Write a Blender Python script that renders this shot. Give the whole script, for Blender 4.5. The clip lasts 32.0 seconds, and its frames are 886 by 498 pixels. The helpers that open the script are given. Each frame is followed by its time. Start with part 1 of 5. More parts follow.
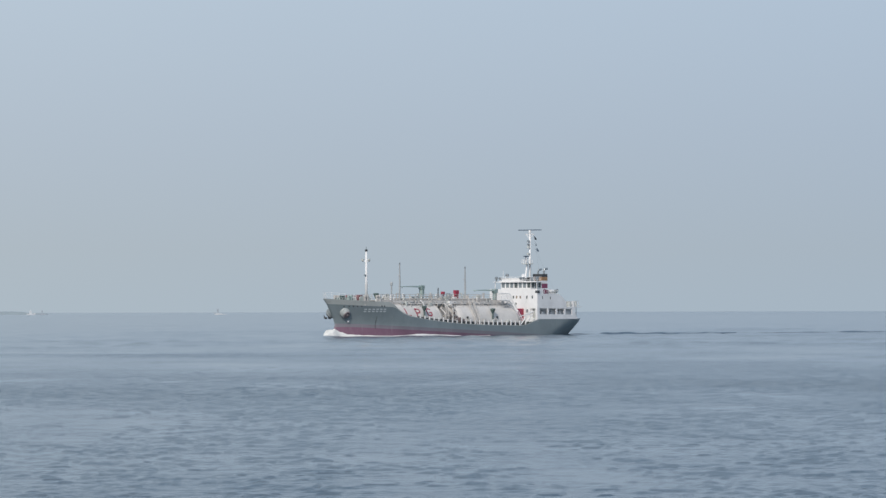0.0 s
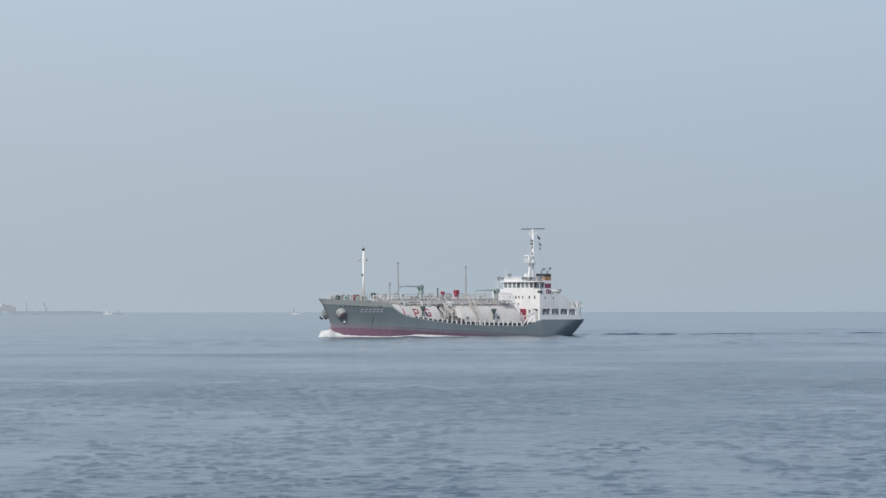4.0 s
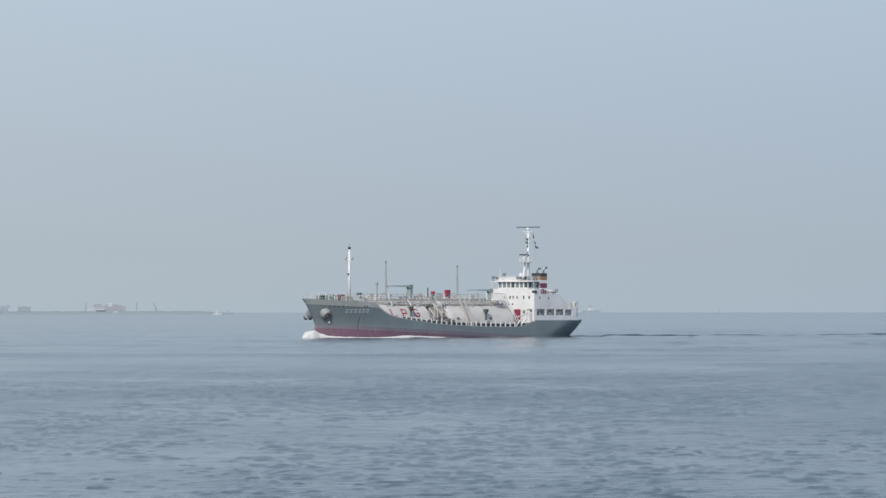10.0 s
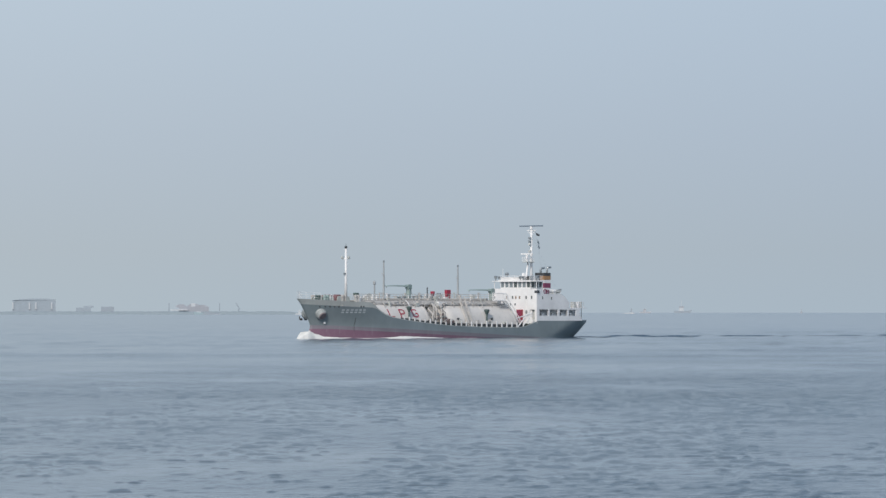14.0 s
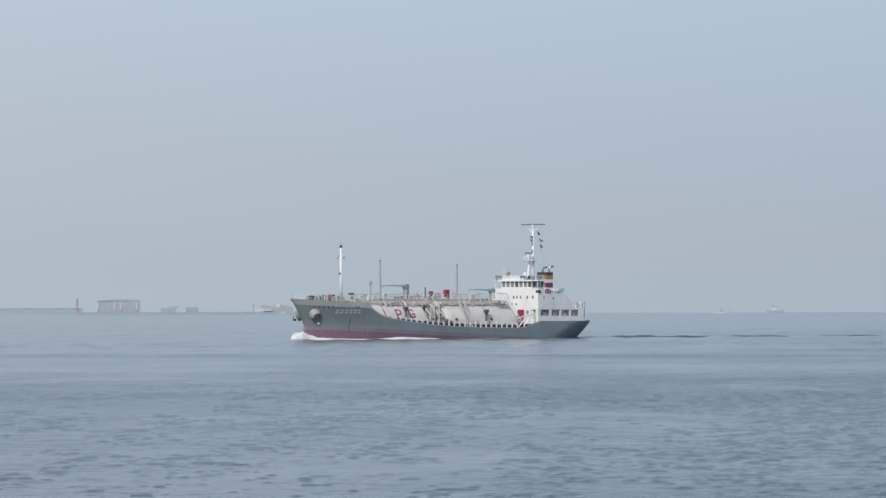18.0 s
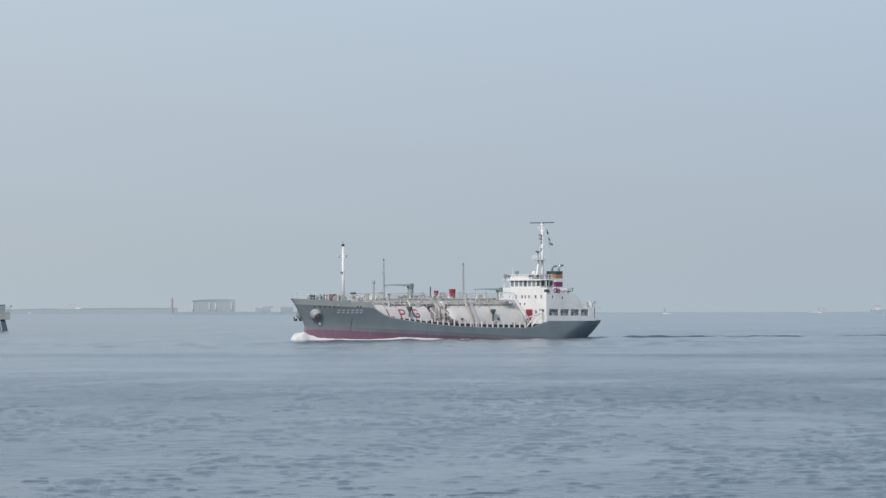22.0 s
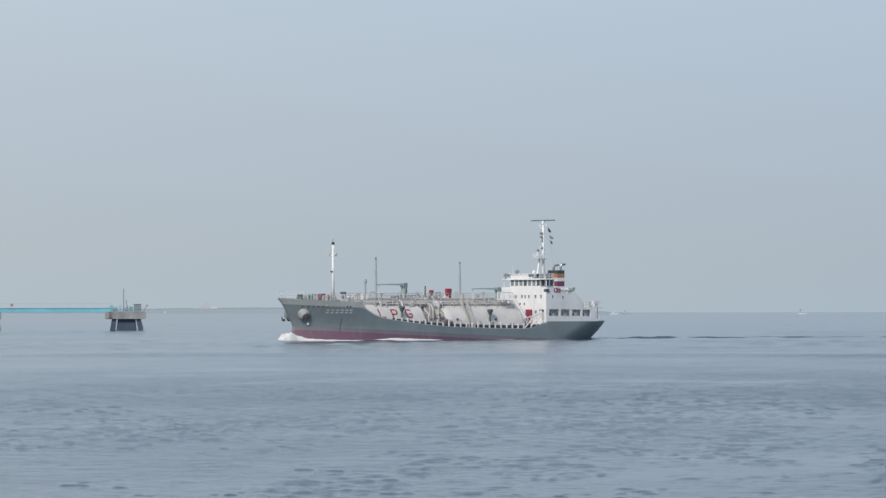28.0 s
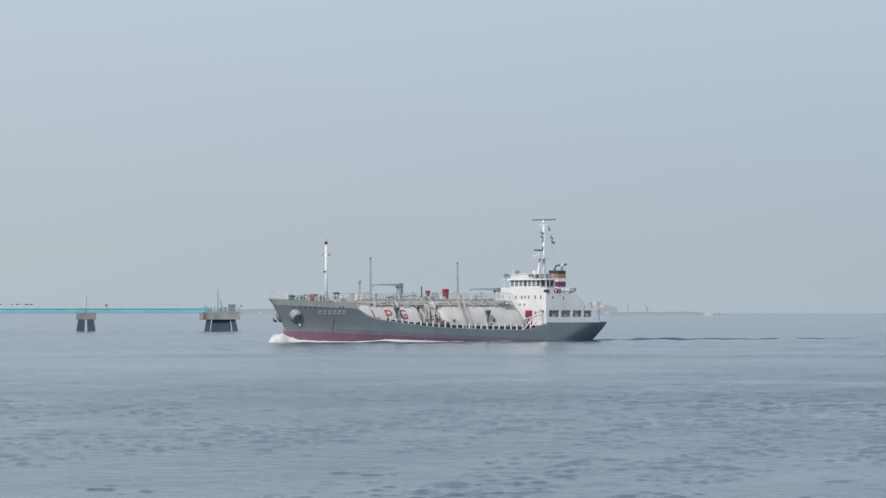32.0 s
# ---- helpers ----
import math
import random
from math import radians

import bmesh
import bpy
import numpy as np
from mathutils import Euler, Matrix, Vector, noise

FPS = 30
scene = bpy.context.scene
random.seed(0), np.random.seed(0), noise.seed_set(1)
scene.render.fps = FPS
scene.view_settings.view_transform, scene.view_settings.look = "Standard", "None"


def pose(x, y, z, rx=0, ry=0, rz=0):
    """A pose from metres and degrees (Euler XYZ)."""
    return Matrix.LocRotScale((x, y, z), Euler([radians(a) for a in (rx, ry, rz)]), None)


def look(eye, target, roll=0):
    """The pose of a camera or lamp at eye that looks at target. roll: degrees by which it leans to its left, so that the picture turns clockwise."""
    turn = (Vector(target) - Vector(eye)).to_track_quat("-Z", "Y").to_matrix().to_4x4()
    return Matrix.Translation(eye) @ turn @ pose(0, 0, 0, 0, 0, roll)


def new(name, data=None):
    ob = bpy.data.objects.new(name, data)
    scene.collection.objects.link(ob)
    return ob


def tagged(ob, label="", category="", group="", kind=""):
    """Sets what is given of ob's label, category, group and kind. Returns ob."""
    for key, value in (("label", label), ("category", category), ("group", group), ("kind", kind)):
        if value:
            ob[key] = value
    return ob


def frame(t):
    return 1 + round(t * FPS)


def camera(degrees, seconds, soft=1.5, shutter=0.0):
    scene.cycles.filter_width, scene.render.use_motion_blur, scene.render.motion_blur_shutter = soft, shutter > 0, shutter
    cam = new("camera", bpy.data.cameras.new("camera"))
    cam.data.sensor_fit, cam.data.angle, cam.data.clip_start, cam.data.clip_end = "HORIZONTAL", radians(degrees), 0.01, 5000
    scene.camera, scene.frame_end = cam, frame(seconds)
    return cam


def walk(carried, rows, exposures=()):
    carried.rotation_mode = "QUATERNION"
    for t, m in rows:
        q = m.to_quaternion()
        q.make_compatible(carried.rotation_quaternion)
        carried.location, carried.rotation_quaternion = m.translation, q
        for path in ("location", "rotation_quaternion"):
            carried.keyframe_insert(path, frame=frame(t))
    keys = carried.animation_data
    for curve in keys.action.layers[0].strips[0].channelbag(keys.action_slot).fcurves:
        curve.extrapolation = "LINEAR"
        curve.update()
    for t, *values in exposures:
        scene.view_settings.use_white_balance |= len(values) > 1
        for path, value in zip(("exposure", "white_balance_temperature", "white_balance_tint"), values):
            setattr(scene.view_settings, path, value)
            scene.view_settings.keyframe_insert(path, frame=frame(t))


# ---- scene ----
# ---- camera ----
EYE = Vector((0.0, 0.0, 5.22))
cam = camera(10.30, 32.0, soft=1.45)
# seconds, bearing to the right of +y, tilt up, lean: degrees
LOOKS = [
    (0.0, 0.0000, 0.6748, -0.121),
    (0.5, -0.1062, 0.6718, -0.113),
    (1.0, -0.2120, 0.6715, -0.105),
    (1.5, -0.3194, 0.6699, -0.097),
    (2.0, -0.3860, 0.6608, -0.090),
    (2.5, -0.4734, 0.6699, -0.082),
    (3.0, -0.5817, 0.6745, -0.074),
    (3.5, -0.7401, 0.6761, -0.066),
    (5.5, -1.2051, 0.6768, -0.040),
    (6.0, -1.3053, 0.6760, -0.034),
    (6.5, -1.4009, 0.6757, -0.027),
    (7.0, -1.4992, 0.6778, -0.021),
    (7.5, -1.5896, 0.6803, -0.019),
    (8.0, -1.6963, 0.6789, -0.017),
    (8.5, -1.8117, 0.6809, -0.014),
    (9.0, -1.9048, 0.6806, -0.012),
    (9.5, -2.0241, 0.6820, -0.010),
    (10.0, -2.1607, 0.6801, -0.008),
    (10.5, -2.2826, 0.6804, -0.006),
    (11.0, -2.4128, 0.6807, -0.004),
    (11.5, -2.5277, 0.6815, -0.002),
    (12.0, -2.6366, 0.6755, 0.000),
    (12.5, -2.7440, 0.6758, 0.002),
    (13.0, -2.8514, 0.6802, 0.004),
    (13.5, -2.9806, 0.6845, 0.006),
    (14.0, -3.1248, 0.6830, 0.008),
    (14.5, -3.2389, 0.6838, -0.004),
    (16.5, -3.7445, 0.6800, -0.053),
    (17.0, -3.8620, 0.6791, -0.066),
    (17.5, -3.9834, 0.6788, -0.078),
    (18.0, -4.1063, 0.6848, -0.090),
    (18.5, -4.2454, 0.6877, -0.103),
    (19.0, -4.3901, 0.6869, -0.115),
    (19.5, -4.5253, 0.6876, -0.127),
    (20.0, -4.6666, 0.6880, -0.140),
    (20.5, -4.7940, 0.6862, -0.135),
    (21.0, -4.9202, 0.6851, -0.130),
    (21.5, -5.0656, 0.6809, -0.126),
    (22.0, -5.2088, 0.6817, -0.121),
    (22.5, -5.3318, 0.6865, -0.116),
    (23.0, -5.4728, 0.6892, -0.112),
    (23.5, -5.5927, 0.6877, -0.107),
    (24.0, -5.7252, 0.6862, -0.103),
    (24.5, -5.8562, 0.6842, -0.098),
    (25.0, -5.9911, 0.6850, -0.093),
    (25.5, -6.1334, 0.6882, -0.089),
    (27.5, -6.6345, 0.6849, -0.070),
    (28.0, -6.7838, 0.6816, -0.065),
    (28.5, -6.9340, 0.6878, -0.061),
    (29.0, -7.0610, 0.6875, -0.056),
    (29.5, -7.1927, 0.6874, -0.051),
    (30.0, -7.3310, 0.6838, -0.047),
    (30.5, -7.4588, 0.6847, -0.042),
    (31.0, -7.6128, 0.6876, -0.038),
    (31.5, -7.7351, 0.6913, -0.033),
    (32.0, -7.8812, 0.6907, -0.028),
]


def aimed(turn, up, lean):
    a, e = radians(turn), radians(up)
    way = Vector((math.sin(a) * math.cos(e), math.cos(a) * math.cos(e), math.sin(e)))
    return look(EYE, EYE + way * 100, lean)


walk(cam, [(t, aimed(turn, up, lean)) for t, turn, up, lean in LOOKS])

# ---- sky and sun: hazy day, the sun high behind the camera and a little to the left ----
SUN_AZ, SUN_EL = 200.0, 38.0
world = bpy.data.worlds.new("hazy_sky")
scene.world = world
world.use_nodes = True
wn, wl = world.node_tree.nodes, world.node_tree.links
wn.clear()
w_out = wn.new("ShaderNodeOutputWorld")
sky = wn.new("ShaderNodeTexSky")
sky.sky_type, sky.sun_disc = "NISHITA", False
sky.sun_elevation, sky.sun_rotation = radians(SUN_EL), radians(SUN_AZ)
sky.dust_density, sky.air_density = 3.0, 1.2
bg_sky = wn.new("ShaderNodeBackground")
bg_sky.inputs["Strength"].default_value = 0.09
wl.new(sky.outputs[0], bg_sky.inputs["Color"])
# the veil of haze: thickest and greyest at the horizon
coord = wn.new("ShaderNodeTexCoord")
sep = wn.new("ShaderNodeSeparateXYZ")
wl.new(coord.outputs["Generated"], sep.inputs[0])
haze = wn.new("ShaderNodeValToRGB")
wl.new(sep.outputs["Z"], haze.inputs[0])
ramp = haze.color_ramp
ramp.elements[0].position, ramp.elements[0].color = 0.0, (0.378, 0.462, 0.535, 1)
ramp.elements[1].position, ramp.elements[1].color = 1.0, (0.42, 0.55, 0.72, 1)
for at, col in ((0.012, (0.385, 0.462, 0.530, 1)), (0.034, (0.402, 0.488, 0.580, 1)), (0.063, (0.432, 0.535, 0.645, 1)), (0.2, (0.44, 0.56, 0.69, 1)),
                (0.5, (0.42, 0.55, 0.72, 1))):
    el = ramp.elements.new(at)
    el.color = col
# warmer and a little brighter towards the sun's side
side = wn.new("ShaderNodeMapRange")
side.inputs["From Min"].default_value, side.inputs["From Max"].default_value = 0.10, -0.30
wl.new(sep.outputs["X"], side.inputs["Value"])
tint = wn.new("ShaderNodeMix")
tint.data_type = "RGBA"
tint.inputs[6].default_value, tint.inputs[7].default_value = (1.0, 0.995, 1.01, 1), (1.21, 1.135, 1.06, 1)
wl.new(side.outputs[0], tint.inputs[0])
warm = wn.new("ShaderNodeMix")
warm.data_type, warm.blend_type = "RGBA", "MULTIPLY"
warm.inputs[0].default_value = 1.0
wl.new(haze.outputs[0], warm.inputs[6])
wl.new(tint.outputs[2], warm.inputs[7])
bg_haze = wn.new("ShaderNodeBackground")
wl.new(warm.outputs[2], bg_haze.inputs["Color"])
thick = wn.new("ShaderNodeMapRange")
thick.inputs["From Min"].default_value, thick.inputs["From Max"].default_value = 0.05, 0.9
thick.inputs["To Min"].default_value, thick.inputs["To Max"].default_value = 1.0, 0.55
wl.new(sep.outputs["Z"], thick.inputs["Value"])
w_mix = wn.new("ShaderNodeMixShader")
wl.new(thick.outputs[0], w_mix.inputs["Fac"])
wl.new(bg_sky.outputs[0], w_mix.inputs[1])
wl.new(bg_haze.outputs[0], w_mix.inputs[2])
wl.new(w_mix.outputs[0], w_out.inputs["Surface"])

sun = new("sun", bpy.data.lights.new("sun", "SUN"))
sun.data.energy, sun.data.angle, sun.data.color = 2.4, radians(7.0), (1.0, 0.955, 0.90)
sa, se = radians(SUN_AZ), radians(SUN_EL)
sun_way = Vector((math.sin(sa) * math.cos(se), math.cos(sa) * math.cos(se), math.sin(se)))
sun.matrix_world = look(sun_way * 300, (0, 0, 0))


# ---- materials ----
def ramp_of(nt, fac, stops):
    r = nt.nodes.new("ShaderNodeValToRGB")
    r.color_ramp.elements[0].position, r.color_ramp.elements[0].color = stops[0][0], (*stops[0][1], 1)
    r.color_ramp.elements[1].position, r.color_ramp.elements[1].color = stops[-1][0], (*stops[-1][1], 1)
    for at, col in stops[1:-1]:
        r.color_ramp.elements.new(at).color = (*col, 1)
    nt.links.new(fac, r.inputs[0])
    return r.outputs[0]


def noise_of(nt, vec, scale, detail=3.0, rough=0.55):
    n = nt.nodes.new("ShaderNodeTexNoise")
    n.inputs["Scale"].default_value, n.inputs["Detail"].default_value, n.inputs["Roughness"].default_value = scale, detail, rough
    nt.links.new(vec, n.inputs["Vector"])
    return n.outputs[0]


def squeezed(nt, sx, sy, sz, source="Object"):
    c = nt.nodes.new("ShaderNodeTexCoord")
    m = nt.nodes.new("ShaderNodeMapping")
    m.inputs["Scale"].default_value = (sx, sy, sz)
    nt.links.new(c.outputs[source], m.inputs[0])
    return m.outputs[0]


def mixed(nt, fac, a, b):
    m = nt.nodes.new("ShaderNodeMix")
    m.data_type = "RGBA"
    for k, v in ((0, fac), (6, a), (7, b)):
        if isinstance(v, (tuple, list)):
            m.inputs[k].default_value = (*v, 1)
        elif isinstance(v, float):
            m.inputs[k].default_value = v
        else:
            nt.links.new(v, m.inputs[k])
    return m.outputs[2]


def painted(name, col, rough=0.5, metal=0.0, worn=(0.25, 0.17, 0.11), wear=0.25, grain=0.10, streak=True, bump=0.004):
    """Paint on steel: two scales of tone, and stains that run down."""
    m = bpy.data.materials.new(name)
    m.use_nodes = True
    nt = m.node_tree
    b = nt.nodes["Principled BSDF"]
    wide = noise_of(nt, squeezed(nt, 1, 1, 1), 0.35, 4)
    fine = noise_of(nt, squeezed(nt, 1, 1, 1), 6.0, 3)
    lo, hi = tuple(c * (1 - grain) for c in col), tuple(min(1, c * (1 + grain)) for c in col)
    base = ramp_of(nt, wide, [(0.3, lo), (0.7, hi)])
    base = mixed(nt, ramp_of(nt, fine, [(0.45, (0, 0, 0)), (0.85, (0.35, 0.35, 0.35))]), base, lo)
    if wear:
        run = noise_of(nt, squeezed(nt, 2.2, 2.2, 0.22 if streak else 2.2), 1.0, 4, 0.6)
        base = mixed(nt, ramp_of(nt, run, [(0.56, (0, 0, 0)), (0.80, (wear, wear, wear))]), base, worn)
    nt.links.new(base, b.inputs["Base Color"])
    b.inputs["Roughness"].default_value, b.inputs["Metallic"].default_value = rough, metal
    bp = nt.nodes.new("ShaderNodeBump")
    bp.inputs["Strength"].default_value, bp.inputs["Distance"].default_value = 0.5, bump
    nt.links.new(fine, bp.inputs["Height"])
    nt.links.new(bp.outputs[0], b.inputs["Normal"])
    return m


GREY_HULL = painted("grey_hull_paint", (0.225, 0.262, 0.272), 0.5, wear=0.3, worn=(0.36, 0.36, 0.35))
RED_BOOT = painted("red_boot_paint", (0.185, 0.098, 0.140), 0.55, wear=0.7, worn=(0.27, 0.235, 0.26))
NAME_PAINT = painted("chalky_name_paint", (0.52, 0.55, 0.56), 0.6, wear=0.6, worn=(0.35, 0.38, 0.39), streak=False)
PALE_GREY = painted("pale_grey_paint", (0.52, 0.53, 0.50), 0.5, wear=0.3)
WHITE = painted("white_ship_paint", (0.835, 0.815, 0.80), 0.4, wear=0.10, worn=(0.50, 0.40, 0.30))
CREAM = painted("tank_white_paint", (0.65, 0.612, 0.575), 0.5, wear=0.5, worn=(0.42, 0.38, 0.33))
PIPE = painted("pipe_grey_paint", (0.525, 0.495, 0.465), 0.5, wear=0.5)
MAST_GREY = painted("mast_grey_paint", (0.38, 0.395, 0.40), 0.5, wear=0.2)
DECK = painted("deck_green_paint", (0.16, 0.22, 0.19), 0.7, wear=0.4, streak=False)
GREEN = painted("dark_green_paint", (0.095, 0.135, 0.125), 0.5, wear=0.2)
CRANE_GREEN = painted("faded_green_paint", (0.37, 0.46, 0.435), 0.5, wear=0.3)
POST_GREEN = painted("dull_green_paint", (0.25, 0.325, 0.31), 0.5, wear=0.4)
RED = painted("signal_red_paint", (0.36, 0.038, 0.068), 0.45, wear=0.1)
MAROON = painted("maroon_paint", (0.235, 0.05, 0.105), 0.4, wear=0.1)
DULL_RED = painted("dull_red_paint", (0.21, 0.105, 0.11), 0.6, wear=0.3)
ORANGE = painted("orange_paint", (0.37, 0.205, 0.10), 0.4, wear=0.1)
BLACK = painted("black_paint", (0.055, 0.058, 0.062), 0.5, wear=0.2)
DARK = painted("dark_interior", (0.07, 0.075, 0.08), 0.7, wear=0.0)
POCKET = painted("pocket_grey_paint", (0.38, 0.40, 0.395), 0.55, wear=0.4)
BELT = painted("faded_boot_paint", (0.205, 0.185, 0.210), 0.55, wear=0.6, worn=(0.29, 0.27, 0.28))
RUST = painted("rusty_iron", (0.20, 0.155, 0.145), 0.8, wear=0.4)
ANCHOR_IRON = painted("stained_anchor_iron", (0.25, 0.20, 0.20), 0.8, wear=0.4)
STEEL = painted("bare_grey_steel", (0.34, 0.36, 0.37), 0.4, 0.6, wear=0.2)
BLUE_YARD = painted("blue_grey_paint", (0.13, 0.17, 0.22), 0.5, wear=0.1)
CURTAIN = painted("tan_curtain", (0.27, 0.19, 0.13), 0.8, wear=0.0)
CONCRETE = painted("weathered_concrete", (0.275, 0.278, 0.272), 0.9, wear=0.75, worn=(0.16, 0.165, 0.15), grain=0.3, bump=0.02)
PILE = painted("tarred_steel_pile", (0.05, 0.073, 0.112), 0.6, wear=0.3)
CYAN = painted("sky_blue_girder_paint", (0.19, 0.51, 0.62), 0.5, wear=0.2)
TEAL_DARK = painted("deep_teal_paint", (0.10, 0.30, 0.38), 0.5, wear=0.2)
TEAL = painted("pale_teal_paint", (0.20, 0.34, 0.37), 0.5, wear=0.3)
FAR_SIGN = painted("faded_sign_red", (0.40, 0.22, 0.23), 0.6, wear=0.3)
GEAR = painted("grey_blue_gear_paint", (0.23, 0.295, 0.335), 0.6, wear=0.5, worn=(0.35, 0.33, 0.33))
# far colours: the air's haze is mixed into each base colour
FAR_LAND = painted("hazed_shore_rock", (0.288, 0.334, 0.352), 0.95, wear=0.0, grain=0.06)
FAR_WALL = painted("hazed_blue_grey", (0.378, 0.428, 0.472), 0.95, wear=0.0, grain=0.06)
FAR_PINK = painted("hazed_pink_grey", (0.395, 0.41, 0.445), 0.95, wear=0.0, grain=0.06)
FAR_WHITE = painted("hazed_white", (0.58, 0.60, 0.62), 0.8, wear=0.0, grain=0.04)
FAR_HALL = painted("hazed_pale_grey", (0.465, 0.475, 0.50), 0.95, wear=0.0, grain=0.04)
FAR_TEAL = painted("hazed_teal", (0.36, 0.45, 0.48), 0.8, wear=0.0, grain=0.04)
FAR_RED = painted("hazed_red", (0.46, 0.375, 0.415), 0.8, wear=0.0, grain=0.04)
FAR_DARK = painted("hazed_slate", (0.362, 0.406, 0.45), 0.8, wear=0.0, grain=0.04)

GLASS = bpy.data.materials.new("dark_window_glass")
GLASS.use_nodes = True
gb = GLASS.node_tree.nodes["Principled BSDF"]
gb.inputs["Base Color"].default_value, gb.inputs["Roughness"].default_value = (0.085, 0.105, 0.105, 1), 0.1


# glass with the sky's pale reflection put into its base colour
REFLECT_GLASS = bpy.data.materials.new("painted_reflection_glass")
REFLECT_GLASS.use_nodes = True
gb = REFLECT_GLASS.node_tree.nodes["Principled BSDF"]
gb.inputs["Base Color"].default_value, gb.inputs["Roughness"].default_value = (0.22, 0.255, 0.27, 1), 0.2


def sea_water():
    m = bpy.data.materials.new("sea_water")
    m.use_nodes = True
    nt = m.node_tree
    b = nt.nodes["Principled BSDF"]
    b.inputs["IOR"].default_value = 1.33
    # wind: ruffled belts lie across the view, calmer water farther out
    belts = nt.nodes.new("ShaderNodeSeparateXYZ")
    nt.links.new(squeezed(nt, 1, 0.0002, 1), belts.inputs[0])
    far = ramp_of(nt, belts.outputs["Y"], [(0.02, (0.62,) * 3), (0.040, (0.70,) * 3), (0.050, (1.0,) * 3), (0.061, (1.9,) * 3), (0.070, (1.7,) * 3), (0.084, (0.72,) * 3), (0.12, (0.50,) * 3),
                                           (0.19, (0.52,) * 3), (0.25, (0.20,) * 3), (0.50, (0.13,) * 3), (0.66, (0.24,) * 3), (1.0, (0.32,) * 3)])
    patches = noise_of(nt, squeezed(nt, 0.032, 0.013, 1), 1.0, 5, 0.62)
    ruffle = nt.nodes.new("ShaderNodeMix")
    ruffle.data_type, ruffle.blend_type = "RGBA", "MULTIPLY"
    ruffle.inputs[0].default_value = 1.0
    # the breeze is a little stronger towards the open water
    breeze = nt.nodes.new("ShaderNodeMapRange")
    breeze.inputs["From Min"].default_value, breeze.inputs["From Max"].default_value = -95.0, 22.0
    breeze.inputs["To Min"].default_value, breeze.inputs["To Max"].default_value = 0.52, 1.6
    nt.links.new(belts.outputs["X"], breeze.inputs["Value"])
    gusts = nt.nodes.new("ShaderNodeMix")
    gusts.data_type, gusts.blend_type = "RGBA", "MULTIPLY"
    gusts.inputs[0].default_value = 1.0
    nt.links.new(far, gusts.inputs[6])
    nt.links.new(breeze.outputs[0], gusts.inputs[7])
    nt.links.new(gusts.outputs[2], ruffle.inputs[6])
    nt.links.new(ramp_of(nt, patches, [(0.34, (0.14,) * 3), (0.50, (0.80,) * 3), (0.64, (1.5,) * 3)]), ruffle.inputs[7])
    nt.links.new(ramp_of(nt, patches, [(0.35, (0.038, 0.073, 0.108)), (0.7, (0.046, 0.082, 0.118))]), b.inputs["Base Color"])
    # the calmer the water, the smoother
    gloss = nt.nodes.new("ShaderNodeMapRange")
    gloss.inputs["To Min"].default_value, gloss.inputs["To Max"].default_value = 0.118, 0.155
    nt.links.new(ruffle.outputs[2], gloss.inputs["Value"])
    nt.links.new(gloss.outputs[0], b.inputs["Roughness"])
    small = noise_of(nt, squeezed(nt, 1.9, 1.3, 1), 1.0, 5, 0.6)
    tiny = noise_of(nt, squeezed(nt, 5.0, 4.0, 1), 1.0, 3)
    b1 = nt.nodes.new("ShaderNodeBump")
    b1.inputs["Distance"].default_value = 0.10
    nt.links.new(ruffle.outputs[2], b1.inputs["Strength"])
    nt.links.new(small, b1.inputs["Height"])
    # wave groups that still tell from afar
    b0 = nt.nodes.new("ShaderNodeBump")
    b0.inputs["Distance"].default_value = 0.38
    nt.links.new(ruffle.outputs[2], b0.inputs["Strength"])
    nt.links.new(noise_of(nt, squeezed(nt, 0.42, 0.33, 1), 1.0, 5, 0.65), b0.inputs["Height"])
    nt.links.new(b0.outputs[0], b1.inputs["Normal"])
    b2 = nt.nodes.new("ShaderNodeBump")
    b2.inputs["Distance"].default_value = 0.022
    nt.links.new(ruffle.outputs[2], b2.inputs["Strength"])
    nt.links.new(tiny, b2.inputs["Height"])
    nt.links.new(b1.outputs[0], b2.inputs["Normal"])
    nt.links.new(b2.outputs[0], b.inputs["Normal"])
    return m


SEA = sea_water()
FOAM = painted("white_sea_foam", (0.72, 0.71, 0.685), 0.9, wear=0.0, grain=0.05, bump=0.05)


# ---- mesh helpers ----
def box(bm, x0, x1, y0, y1, z0, z1):
    vs = [bm.verts.new((x, y, z)) for x in (x0, x1) for y in (y0, y1) for z in (z0, z1)]
    for f in ((0, 1, 3, 2), (4, 6, 7, 5), (0, 4, 5, 1), (2, 3, 7, 6), (0, 2, 6, 4), (1, 5, 7, 3)):
        bm.faces.new([vs[i] for i in f])


def tube(bm, p, q, r, r2=None, seg=8):
    p, q = Vector(p), Vector(q)
    r2 = r if r2 is None else r2
    w = (q - p).normalized()
    u = w.orthogonal().normalized()
    v = w.cross(u)
    rings = []
    for c, rad in ((p, r), (q, r2)):
        rings.append([bm.verts.new(c + (u * math.cos(2 * math.pi * i / seg) + v * math.sin(2 * math.pi * i / seg)) * rad) for i in range(seg)])
    for i in range(seg):
        j = (i + 1) % seg
        bm.faces.new((rings[0][i], rings[0][j], rings[1][j], rings[1][i]))
    bm.faces.new(rings[0][::-1])
    bm.faces.new(rings[1])


